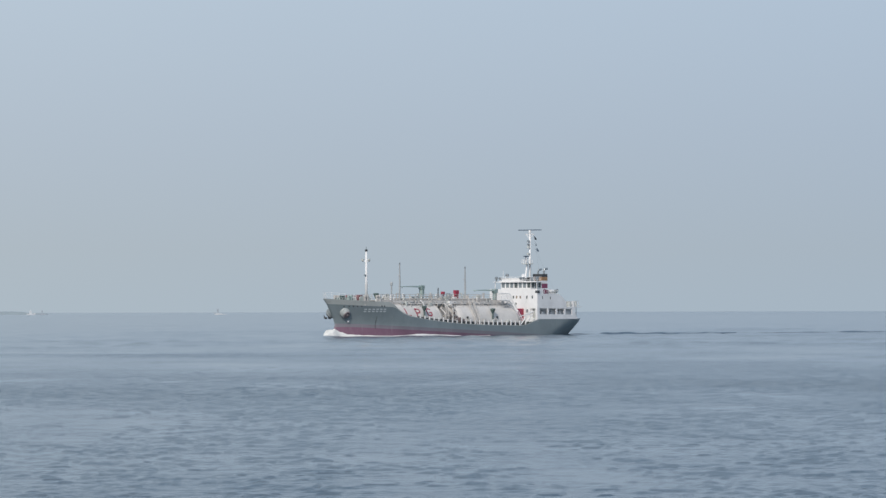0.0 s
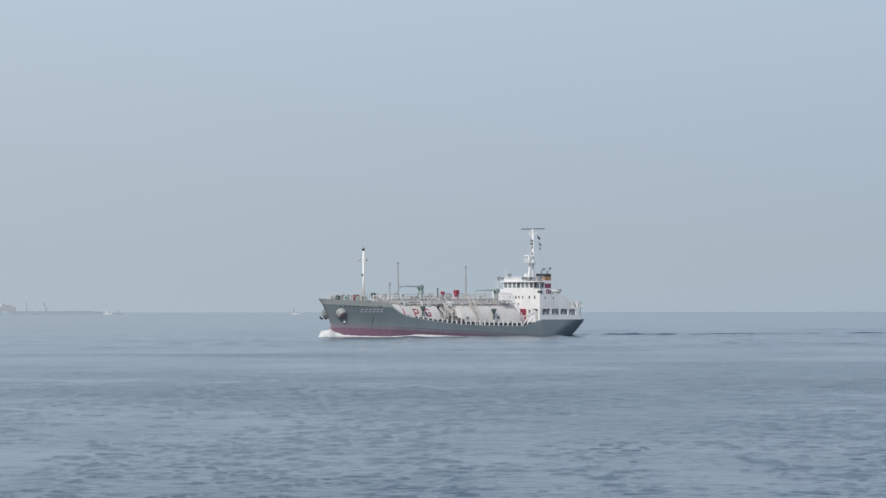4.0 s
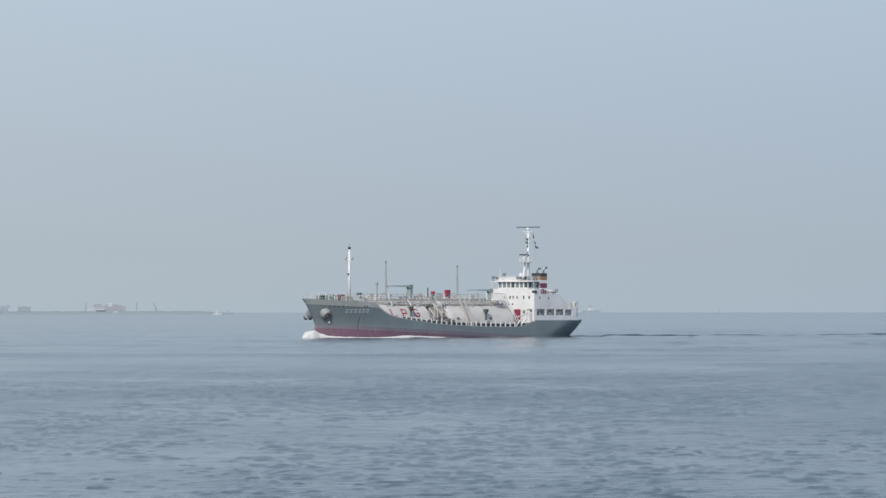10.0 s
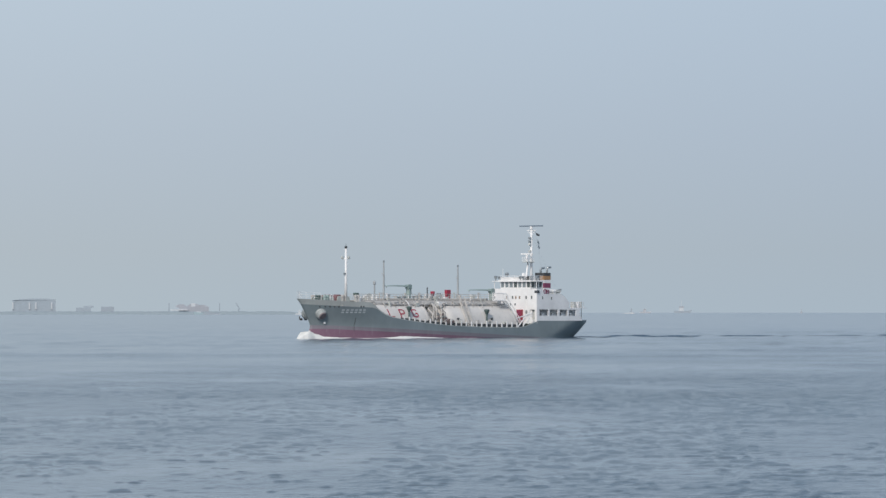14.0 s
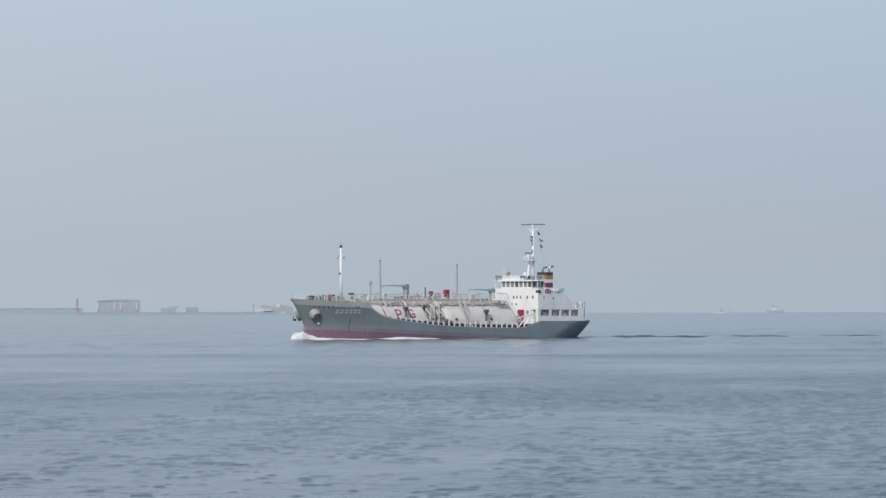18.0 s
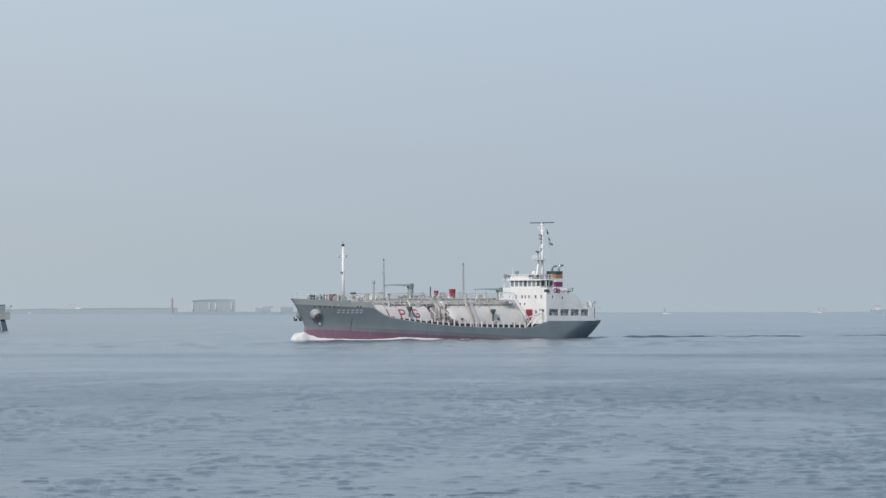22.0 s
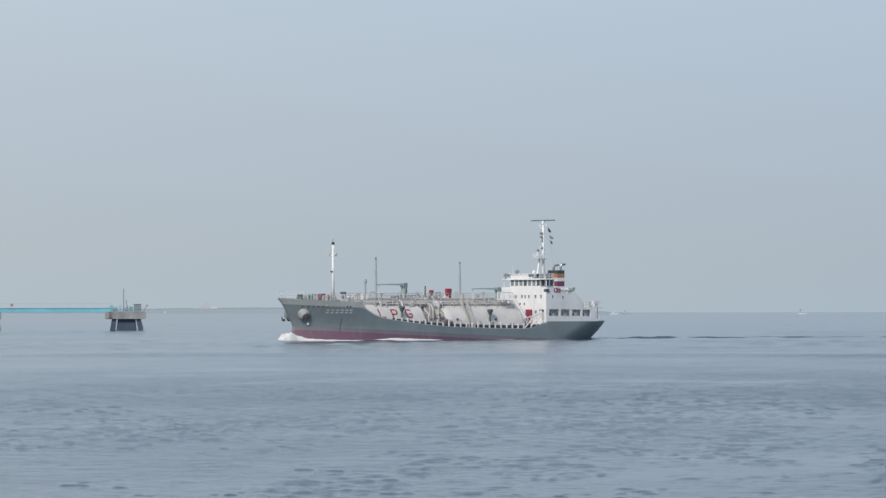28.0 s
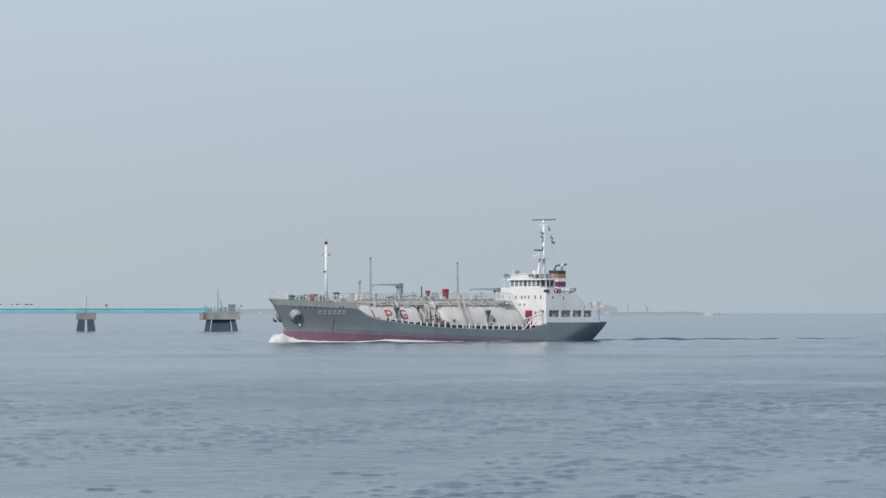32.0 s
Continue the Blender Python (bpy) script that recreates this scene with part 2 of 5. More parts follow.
def path_tube(bm, pts, r, seg=6):
    """One bent tube through the points, its rings set square to the bends."""
    pts = [Vector(p) for p in pts]
    rings, u = [], None
    for i, p in enumerate(pts):
        w = (pts[min(i + 1, len(pts) - 1)] - pts[max(i - 1, 0)]).normalized()
        u = w.orthogonal().normalized() if u is None else (u - w * u.dot(w)).normalized()
        v = w.cross(u)
        rings.append([bm.verts.new(p + (u * math.cos(2 * math.pi * k / seg) + v * math.sin(2 * math.pi * k / seg)) * r) for k in range(seg)])
    for a, b in zip(rings, rings[1:]):
        for k in range(seg):
            j = (k + 1) % seg
            bm.faces.new((a[k], a[j], b[j], b[k]))
    bm.faces.new(rings[0][::-1])
    bm.faces.new(rings[-1])


def spin(bm, axis_xy, profile, seg=16):
    """A turned body about an upright axis; profile: (radius, height)."""
    rings = []
    for r, z in profile:
        rings.append([bm.verts.new((axis_xy[0] + r * math.cos(2 * math.pi * i / seg), axis_xy[1] + r * math.sin(2 * math.pi * i / seg), z)) for i in range(seg)])
    for a, b in zip(rings, rings[1:]):
        for i in range(seg):
            j = (i + 1) % seg
            bm.faces.new((a[i], a[j], b[j], b[i]))
    bm.faces.new(rings[0][::-1])
    bm.faces.new(rings[-1])


def prism(bm, outline, lo, hi, axis="z"):
    """An outline pushed through from lo to hi along one axis."""
    def put(a, b, h):
        return {"z": (a, b, h), "y": (a, h, b), "x": (h, a, b)}[axis]
    low = [bm.verts.new(put(a, b, lo)) for a, b in outline]
    top = [bm.verts.new(put(a, b, hi)) for a, b in outline]
    bm.faces.new(low[::-1])
    bm.faces.new(top)
    for i in range(len(low)):
        j = (i + 1) % len(low)
        bm.faces.new((low[i], low[j], top[j], top[i]))


def part(name, bm, material, parent, label="", smooth=False):
    bmesh.ops.recalc_face_normals(bm, faces=bm.faces)
    me = bpy.data.meshes.new(name)
    bm.to_mesh(me)
    bm.free()
    me.materials.append(material)
    if smooth:
        me.polygons.foreach_set("use_smooth", [True] * len(me.polygons))
    ob = new(name, me)
    ob.parent = parent
    if label:
        ob["label"] = label
    return ob


def block(name, material, parent, *dims, label=""):
    bm = bmesh.new()
    box(bm, *dims)
    if min(dims[1] - dims[0], dims[3] - dims[2], dims[5] - dims[4]) > 0.15:
        bmesh.ops.bevel(bm, geom=bm.edges[:], offset=0.03, segments=1, affect="EDGES")
    return part(name, bm, material, parent, label)


def rod(name, material, parent, p, q, r, r2=None, label="", seg=8):
    bm = bmesh.new()
    tube(bm, p, q, r, r2, seg)
    return part(name, bm, material, parent, label, smooth=False)


def thing(name, label, category, m=None, group="", kind=""):
    ob = new(name)
    ob.empty_display_size = 0.2
    if m is not None:
        ob.matrix_world = m
    return tagged(ob, label, category, group, kind)


# ---- the sea: one sheet from under the camera to the horizon, and a second train of chop that runs through it ----
def chop(x, y, rng, seed, count, low, high, steep, wind):
    """Short-crested wind waves: sharp crests over flat troughs, in gusty patches; rng is the distance from the shore."""
    rs = np.random.RandomState(seed)
    z = np.zeros_like(x)
    for k in range(count):
        lam = low * (high / low) ** rs.rand()
        th = radians(wind + rs.normal(0, 30))
        ph = rs.rand() * 6.283
        fade = np.clip(1.6 - rng * rng / (lam * 190000.0), 0, 1)
        z += steep * lam ** 0.65 * fade * np.sin((x * math.cos(th) + y * math.sin(th)) * 2 * math.pi / lam + ph)
    calm = np.zeros_like(x)
    for k in range(14):
        th, lam = rs.rand() * 6.283, 5 + 60 * rs.rand() ** 2
        calm += np.sin((x * math.cos(th) + 0.35 * y * math.sin(th)) * 2 * math.pi / lam + rs.rand() * 6.283)
    z *= 0.50 + 0.85 * (0.5 + 0.5 * np.tanh(calm * 0.55))
    # a ruffled belt across the view, and smoother water inside and beyond it
    z *= np.interp(rng, [130, 190, 260, 330, 450, 700], [0.58, 0.70, 0.95, 1.12, 0.95, 0.8])
    # the breeze drops towards the sheltered side
    z *= np.interp(x, [-70, -25, 20], [0.74, 0.92, 1.06])
    unit = 0.016
    return unit * (np.exp(np.clip(z / unit, -3, 1.6)) - 1)


def old_wakes(x, y):
    """Long low ridges that cross the view."""
    z = np.zeros_like(x)
    for r0, tilt, x0, x1, high, wide in ((528, 0.03, -130, 25, 0.36, 3.8), (600, -0.05, -40, 90, 0.16, 5.0), (450, 0.06, -10, 80, 0.13, 4.0), (392, -0.04, -90, -15, 0.12, 3.2), (690, 0.02, -160, 60, 0.2, 6.0)):
        ends = np.clip((x - x0) / 25, 0, 1) * np.clip((x1 - x) / 25, 0, 1)
        z += high * ends * np.exp(-((y - r0 - tilt * x - 3 * np.sin(x * 0.06)) / wide) ** 2)
    return z


def slow_swell(x, y, rng):
    """Low wide swell on the farther water, under the ship and beyond."""
    rs = np.random.RandomState(12)
    z = np.zeros_like(x)
    for k in range(26):
        across, along = 5 + 28 * rs.rand(), 4 + 12 * rs.rand()
        z += np.sin(x * 2 * math.pi / across * rs.choice([-1, 1]) + y * 2 * math.pi / along + rs.rand() * 6.283)
    return 0.026 * z * np.clip((rng - 520) / 160, 0, 1) * np.clip((1900 - rng) / 500, 0, 1)


def sheet(name, x, y, z, closed):
    n, m = x.shape
    verts = np.stack([x, y, z], -1).reshape(-1, 3).tolist()
    cols = np.arange(m if closed else m - 1)
    i, j = np.meshgrid(np.arange(n - 1), cols, indexing="ij")
    jj = (j + 1) % m
    faces = np.stack([i * m + j, (i + 1) * m + j, (i + 1) * m + jj, i * m + jj], -1).reshape(-1, 4).tolist()
    if closed:
        verts.append([0, 0, 0])
        faces += [[n * m, k, (k + 1) % m] for k in range(m)]
    me = bpy.data.meshes.new(name)
    me.from_pydata(verts, [], faces)
    me.materials.append(SEA)
    me.polygons.foreach_set("use_smooth", [True] * len(me.polygons))
    me.update()
    return new(name, me)


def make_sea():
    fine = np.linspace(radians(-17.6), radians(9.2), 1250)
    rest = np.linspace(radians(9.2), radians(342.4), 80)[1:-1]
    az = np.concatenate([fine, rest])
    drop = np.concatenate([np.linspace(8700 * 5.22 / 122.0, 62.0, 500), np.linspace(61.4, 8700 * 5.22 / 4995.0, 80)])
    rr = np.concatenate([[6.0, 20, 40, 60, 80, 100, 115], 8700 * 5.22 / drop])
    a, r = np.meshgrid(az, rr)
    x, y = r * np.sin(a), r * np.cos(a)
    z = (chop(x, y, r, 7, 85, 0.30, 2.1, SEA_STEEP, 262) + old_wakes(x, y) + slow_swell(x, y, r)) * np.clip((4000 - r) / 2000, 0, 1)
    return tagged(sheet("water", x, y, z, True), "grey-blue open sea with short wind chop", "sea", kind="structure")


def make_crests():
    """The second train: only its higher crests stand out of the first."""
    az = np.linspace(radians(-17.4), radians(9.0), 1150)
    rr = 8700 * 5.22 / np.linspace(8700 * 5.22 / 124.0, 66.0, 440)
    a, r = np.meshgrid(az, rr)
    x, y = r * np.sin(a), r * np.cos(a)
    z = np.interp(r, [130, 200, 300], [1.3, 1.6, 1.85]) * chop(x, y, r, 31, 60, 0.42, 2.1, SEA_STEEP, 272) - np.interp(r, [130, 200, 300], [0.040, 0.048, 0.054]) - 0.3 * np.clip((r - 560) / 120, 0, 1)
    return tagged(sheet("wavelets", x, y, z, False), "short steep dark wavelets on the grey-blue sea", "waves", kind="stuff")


SEA_STEEP = 0.0023
water = make_sea()
crests = make_crests()


# ---- the gas tanker; x forward from the stern, y to port, z up from the waterline ----
def stepped(x, pts):
    return float(np.interp(x, [p[0] for p in pts], [p[1] for p in pts]))


SHEER = [(0, 2.62), (16.4, 2.70), (20.4, 1.42), (30, 1.52), (39, 1.78), (44, 2.1), (49.3, 2.62), (52, 2.92), (54, 3.3), (55.5, 3.85), (56.5, 4.6),
         (57.0, 5.2), (57.6, 5.72), (63, 5.95), (69.2, 6.35)]
STRIPE = [(0, 0.07), (52, 0.07), (56.6, 0.30), (57.6, 0.88), (69.2, 0.92)]
BOOT = [(0, -0.9), (11, -0.45), (18, -0.12), (27.5, 0.28), (38, 0.70), (45.5, 0.99), (59.5, 1.54), (66, 1.84), (70, 1.9)]


def stem_x(z):
    return stepped(z, [(-2.0, 67.5), (-0.38, 67.15), (0.4, 66.65), (1.2, 66.15), (1.84, 66.0), (3.0, 66.55), (5.4, 68.2), (6.4, 69.2)])


def stern_x(z):
    return stepped(z, [(-2.0, 5.0), (-0.4, 2.0), (0, 1.6), (1.0, 0.75), (2.7, -0.4)])


def half_breadth(x, z):
    k = min(1, max(0, z / 5.5))
    s = max(0, stem_x(z) - x)
    fore = 1 - (1 - min(s / (18 - 2 * k), 1)) ** (1.9 + 0.3 * k)
    a = max(0, x - stern_x(z))
    ka = min(1, max(0, (z + 0.3) / 2.5))
    b0 = 0.22 + 0.20 * ka
    aft = b0 + (1 - b0) * (1 - (1 - min(a / (13 - 4.5 * ka), 1)) ** 2.3)
    return 5.75 * min(fore, aft)


def hull_strip(low, high, rows, stations, inset=0.0):
    """A band of plating on both sides between two height lines, closed at the stern."""
    bm = bmesh.new()
    rings = []
    for u in stations:
        xn = 69.2 * u
        lo, hi = low(xn), high(xn)
        ring = []
        for r in range(rows + 1):
            z = lo + (hi - lo) * r / rows
            x0, x1 = stern_x(z) + inset, stem_x(z) - inset
            x = x0 + (x1 - x0) * u
            ring.append((x, max(0.0, half_breadth(x, z) - inset), z))
        rings.append(ring)
    for side in (1, -1):
        grid = [[bm.verts.new((x, side * y, z)) for x, y, z in ring] for ring in rings]
        for a, b in zip(grid, grid[1:]):
            for r in range(rows):
                bm.faces.new((a[r], b[r], b[r + 1], a[r + 1]))
        if side == 1:
            port = grid
    for r in range(rows):
        a, b = port[0][r], port[0][r + 1]
        c, d = grid[0][r], grid[0][r + 1]
        bm.faces.new((a, b, d, c))
    bmesh.ops.remove_doubles(bm, verts=bm.verts[:], dist=0.002)
    return bm


def deck_plate(x0, x1, z0, z1, n=30, inset=0.05):
    bm = bmesh.new()
    prev = None
    for i in range(n + 1):
        x = x0 + (x1 - x0) * i / n
        z = z0 + (z1 - z0) * i / n
        y = max(0.02, half_breadth(x, z) - inset)
        cur = [bm.verts.new((x, s * y, z + d)) for s in (1, -1) for d in (0, -0.12)]
        if prev:
            for p, q in ((0, 2), (3, 1), (1, 0), (2, 3)):
                bm.faces.new((prev[p], prev[q], cur[q], cur[p]))
        else:
            bm.faces.new((cur[0], cur[1], cur[3], cur[2]))
        prev = cur
    bm.faces.new((prev[0], prev[2], prev[3], prev[1]))
    return bm


ship = thing("gas_tanker", "small grey and white gas tanker under way with red boot-topping", "ship")
U = np.unique(np.concatenate([np.linspace(0, 0.16, 18), np.linspace(0.16, 0.78, 26), np.linspace(0.78, 0.85, 14), np.linspace(0.85, 1, 26)]))
hull = part("hull", hull_strip(lambda x: stepped(x, BOOT), lambda x: stepped(x, SHEER) - stepped(x, STRIPE), 9, U), GREY_HULL, ship, "grey steel hull plating", True)
part("boot_belt", hull_strip(lambda x: stepped(x, BOOT) - 0.58, lambda x: stepped(x, BOOT), 2, U), BELT, ship, "faded purplish paint between wind and water", True)
part("boot_topping", hull_strip(lambda x: -1.95, lambda x: stepped(x, BOOT) - 0.58, 4, U), RED_BOOT, ship, "dull red painted lower hull", True)
part("bulwark", hull_strip(lambda x: stepped(x, SHEER) - stepped(x, STRIPE), lambda x: stepped(x, SHEER), 2, U), PALE_GREY, ship, "pale grey bow bulwark and gunwale", True)
part("bulwark_lining", hull_strip(lambda x: stepped(x, SHEER) - 1.2, lambda x: stepped(x, SHEER) + 0.01, 2, U, 0.12), PALE_GREY, ship)
part("main_deck", deck_plate(16, 57.0, 1.18, 1.30), DECK, ship, "green painted main deck")
part("foredeck", deck_plate(56.6, 67.6, 4.95, 5.25), DECK, ship, "green painted raised foredeck")
part("poop_deck", deck_plate(0.9, 17.5, 2.0, 2.1), DECK, ship, "green painted stern deck")
bm = bmesh.new()
edge = [(half_breadth(56.6, z) - 0.2, z) for z in (1.3, 2.2, 3.1, 4.0, 4.9)]
prism(bm, edge + [(-y, z) for y, z in edge[::-1]], 56.5, 56.65, "x")
part("foredeck_bulkhead", bm, PALE_GREY, ship)

# bow anchors in their flared pockets
for s in (1, -1):
    bm = bmesh.new()
    c = Vector((64.85 if s == 1 else 65.25, s * 1.25, 3.95))
    w = Vector((0.12, s * 0.86, -0.62)).normalized()
    for r0, r1, d0, d1 in ((0.9, 0.94, -0.5, 0.45), (0.94, 0.86, 0.45, 0.72), (0.86, 0.6, 0.72, 0.86)):
        tube(bm, c + w * d0, c + w * d1, r0, r1, 22)
    part("anchor_pocket", bm, POCKET, ship, "pale flared anchor pocket", True)
    bm = bmesh.new()
    t = c + w * 0.86
    tube(bm, t - w * 0.1, t + w * 0.12, 0.7, 0.6, 16)
    tube(bm, t + w * 0.1, t + w * 0.22, 0.2, 0.14, 10)
    # the starboard anchor hangs a little out of its pocket
    if s == -1:
        for d in (-0.55, 0.55):
            tube(bm, t + w * 0.1 + Vector((d, 0, -0.5)), t + w * 0.6 + Vector((d, 0, -0.25)), 0.2, 0.15)
            tube(bm, t + w * 0.6 + Vector((d, 0, -0.25)), t + w * 0.8 + Vector((d, 0, 0.45)), 0.15, 0.05)
    part("anchor", bm, ANCHOR_IRON if s == 1 else BLACK, ship, "stained iron anchor")
    bm = bmesh.new()
    spin(bm, (64.0, s * (half_breadth(64.0, 2.3) + 0.02)), [(0.05, 2.05), (0.2, 2.15), (0.2, 2.4), (0.05, 2.5)], 8)
    part("hawse_drain", bm, WHITE, ship, "white drain outlet under the anchor")

# name on both bows, as plain bars
for s in (1, -1):
    for i in range(6):
        x = 61.9 - i * 0.74
        for d0, d1, z0, z1 in ((0.0, 0.46, 0.08, 0.30), (0.0, 0.46, 0.46, 0.68)):
            bm = bmesh.new()
            za, zb = 3.86 + z0, 3.86 + z1
            q = [(x - d, s * (half_breadth(x - d, z) + 0.02), z) for d, z in ((d0, za), (d1, za), (d1, zb), (d0, zb))]
            vs = [bm.verts.new(p) for p in q] + [bm.verts.new((p[0], p[1] - s * 0.05, p[2])) for p in q]
            for f in ((0, 1, 2, 3), (7, 6, 5, 4), (0, 4, 5, 1), (1, 5, 6, 2), (2, 6, 7, 3), (3, 7, 4, 0)):
                bm.faces.new([vs[k] for k in f])
            part("name_bar", bm, NAME_PAINT, ship, "pale painted name mark")
    # mooring openings under the pale band
    for x in (65.4, 64.6, 63.9, 63.2, 62.5, 58.7, 58.2):
        y = half_breadth(x, 5.0)
        rod("mooring_port", DARK, ship, (x + 0.02, s * (y - 0.1), 5.02), (x, s * (y + 0.04), 5.02), 0.15, seg=8)
    y = half_breadth(59.2, 2.4)
    bm = bmesh.new()
    prev = None
    for k in range(9):
        z = 0.9 + k * 0.28
        yy = s * (half_breadth(59.2, z) + 0.025)
        cur = [bm.verts.new((59.2 + d, yy, z)) for d in (-0.075, 0.075)]
        if prev:
            bm.faces.new((prev[0], prev[1], cur[1], cur[0]))
        prev = cur
    part("draught_scale", bm, DARK, ship, "dark draught scale")

# low open rail along the cargo deck: white stanchions with a cap rail
for s in (1, -1):
    x = 21.2
    while x < 49.5:
        z = stepped(x, SHEER)
        y = s * (half_breadth(x, z) - 0.14)
        block("stanchion", WHITE, ship, x - 0.11, x + 0.11, y - 0.07, y + 0.07, z - 0.25, z + (0.80 if x > 43 else 0.88 + 0.2 * math.sin(x * 7.7)))
        x += 1.27
    # a dark strip that fills the gaps between the stanchions
    bm = bmesh.new()
    prev = None
    for i in range(24):
        x = 19.2 + 30.3 * i / 23
        z = stepped(x, SHEER)
        y = s * (half_breadth(x, z) - 0.45)
        cur = [bm.verts.new((x, y - s * d, q)) for d, q in ((0, 1.2), (0, z + 0.52), (0.15, z + 0.52), (0.15, 1.2))]
        if prev:
            for k in range(3):
                bm.faces.new((prev[k], prev[k + 1], cur[k + 1], cur[k]))
        prev = cur
    part("dark_strip", bm, DARK, ship, "dark strip behind the stanchions")
    # slanting white braces where the hull side rises to the stern
    for x0, z0, x1, z1 in ((20.9, 1.5, 18.2, 3.9), (19.6, 1.7, 17.3, 3.5), (19.5, 1.6, 19.5, 3.2), (18.3, 2.0, 18.3, 3.9), (21.2, 3.0, 17.0, 3.9)):
        rod("brace", WHITE, ship, (x0, s * 5.55, z0), (x1, s * 5.55, z1), 0.10)


# the two cargo tanks: lying cylinders with domed ends
def tank(x0, x1, r=4.9, zc=1.2, head=2.5):
    bm = bmesh.new()
    prof = []
    for k in range(9):
        a = math.pi / 2 * k / 8
        prof.append((x0 + head - head * math.cos(a), max(0.03, r * math.sin(a))))
    n = 10
    for k in range(1, n):
        prof.append((x0 + head + (x1 - x0 - 2 * head) * k / n, r))
    for k in range(9):
        a = math.pi / 2 * k / 8
        prof.append((x1 - head + head * math.sin(a), max(0.03, r * math.cos(a))))
    seg = 48
    rings = [[bm.verts.new((x, q * math.cos(math.pi * 2 * i / seg), zc + q * math.sin(math.pi * 2 * i / seg))) for i in range(seg)] for x, q in prof]
    for a, b in zip(rings, rings[1:]):
        for i in range(seg):
            j = (i + 1) % seg
            bm.faces.new((a[i], a[j], b[j], b[i]))
    # the part under the deck is out of sight inside the hull
    bmesh.ops.bisect_plane(bm, geom=bm.verts[:] + bm.edges[:] + bm.faces[:], plane_co=(0, 0, 1.28), plane_no=(0, 0, -1), clear_outer=True)
    return bm


for x0, x1 in ((39.7, 56.0), (18.2, 38.5)):
    body = part("cargo_tank", tank(x0, x1), CREAM, ship, "off-white domed cargo tank", True)
    for x in (x0 + 2.6, x1 - 2.6, (x0 + x1) / 2):
        bm = bmesh.new()
        for i in range(20):
            a, b = math.pi * i / 20, math.pi * (i + 1) / 20
            tube(bm, (x, 4.91 * math.cos(a), 1.2 + 4.91 * math.sin(a)), (x, 4.91 * math.cos(b), 1.2 + 4.91 * math.sin(b)), 0.035, seg=5)
        part("weld_band", bm, CREAM, ship)


# big red letters on the forward tank
def tank_stroke(bm, pts, x_at, s, width=0.27, r=4.925, zc=1.2, a0=33.0):
    """pts: in metres, right and up as read; wrapped on the tank's round side."""
    dense = []
    for (ax, ay), (bx, by) in zip(pts, pts[1:]):
        n = max(2, int(math.hypot(bx - ax, by - ay) / 0.12))
        dense += [(ax + (bx - ax) * k / n, ay + (by - ay) * k / n) for k in range(n)]
    dense.append(pts[-1])
    prev = None
    for k, (px, py) in enumerate(dense):
        q0, q1 = dense[max(0, k - 1)], dense[min(len(dense) - 1, k + 1)]
        d = Vector((q1[0] - q0[0], q1[1] - q0[1])).normalized()
        nrm = Vector((-d.y, d.x)) * width / 2
        cur = []
        for sg in (1, -1):
            lx, ly = px + nrm.x * sg, py + nrm.y * sg
            a = radians(a0) + (ly - 0.85) / r
            cur.append(bm.verts.new((x_at - s * lx, s * r * math.cos(a), zc + r * math.sin(a))))
        if prev:
            bm.faces.new((prev[0], prev[1], cur[1], cur[0]))
        prev = cur


LETTERS = [("letter_l", [(0.15, 1.75), (0.15, 0.15), (1.25, 0.15)], 51.45), ("letter_p", [(0.15, 0.0), (0.15, 1.6), (0.95, 1.6), (1.2, 1.4), (1.2, 0.95), (0.95, 0.72), (0.15, 0.72)], 48.75),
           ("letter_g", [(1.3, 1.35), (1.05, 1.6), (0.4, 1.6), (0.15, 1.35), (0.15, 0.4), (0.4, 0.15), (1.05, 0.15), (1.3, 0.4), (1.3, 0.8), (0.75, 0.8)], 45.75)]
for name, pts, x_at in LETTERS:
    for s in (1, -1):
        bm = bmesh.new()
        tank_stroke(bm, pts, x_at if s == 1 else 95.3 - x_at, s)
        part(name, bm, RED, ship, "red painted capital letter")

# walkway over the tanks, with pipes, rails and stairs
bm = bmesh.new()
box(bm, 22.3, 56.6, -1.9, 1.9, 5.98, 6.08)
part("walkway", bm, PIPE, ship, "grey steel walkway over the tanks")
for y in (-1.95, 1.95):
    block("edge_beam", PIPE, ship, 22.3, 56.6, y - 0.06, y + 0.06, 5.78, 6.12)
x = 22.8
while x < 56:
    for s in (1, -1):
        rod("walkway_leg", PIPE, ship, (x, s * 1.8, 5.4), (x, s * 1.8, 6.0), 0.07, seg=6)
    x += 3.1
for s in (1, -1):
    x = 22.4
    while x < 56.7:
        rod("rail_post", PIPE, ship, (x, s * 1.9, 6.05), (x, s * 1.9, 7.12), 0.035, seg=5)
        x += 1.5
    for z in (6.4, 6.75, 7.12):
        rod("hand_rail", PIPE, ship, (22.4, s * 1.9, z), (56.6, s * 1.9, z), 0.032, seg=5)
for y, z, r, x0, x1 in ((2.25, 5.75, 0.16, 22, 55), (2.65, 5.62, 0.11, 23, 54), (3.0, 5.40, 0.13, 21.5, 50), (-2.3, 5.75, 0.14, 22, 55), (0.8, 6.25, 0.12, 24, 50), (-0.7, 6.25, 0.14, 22, 52)):
    rod("pipe", PIPE, ship, (x0, y, z), (x1, y, z), r)
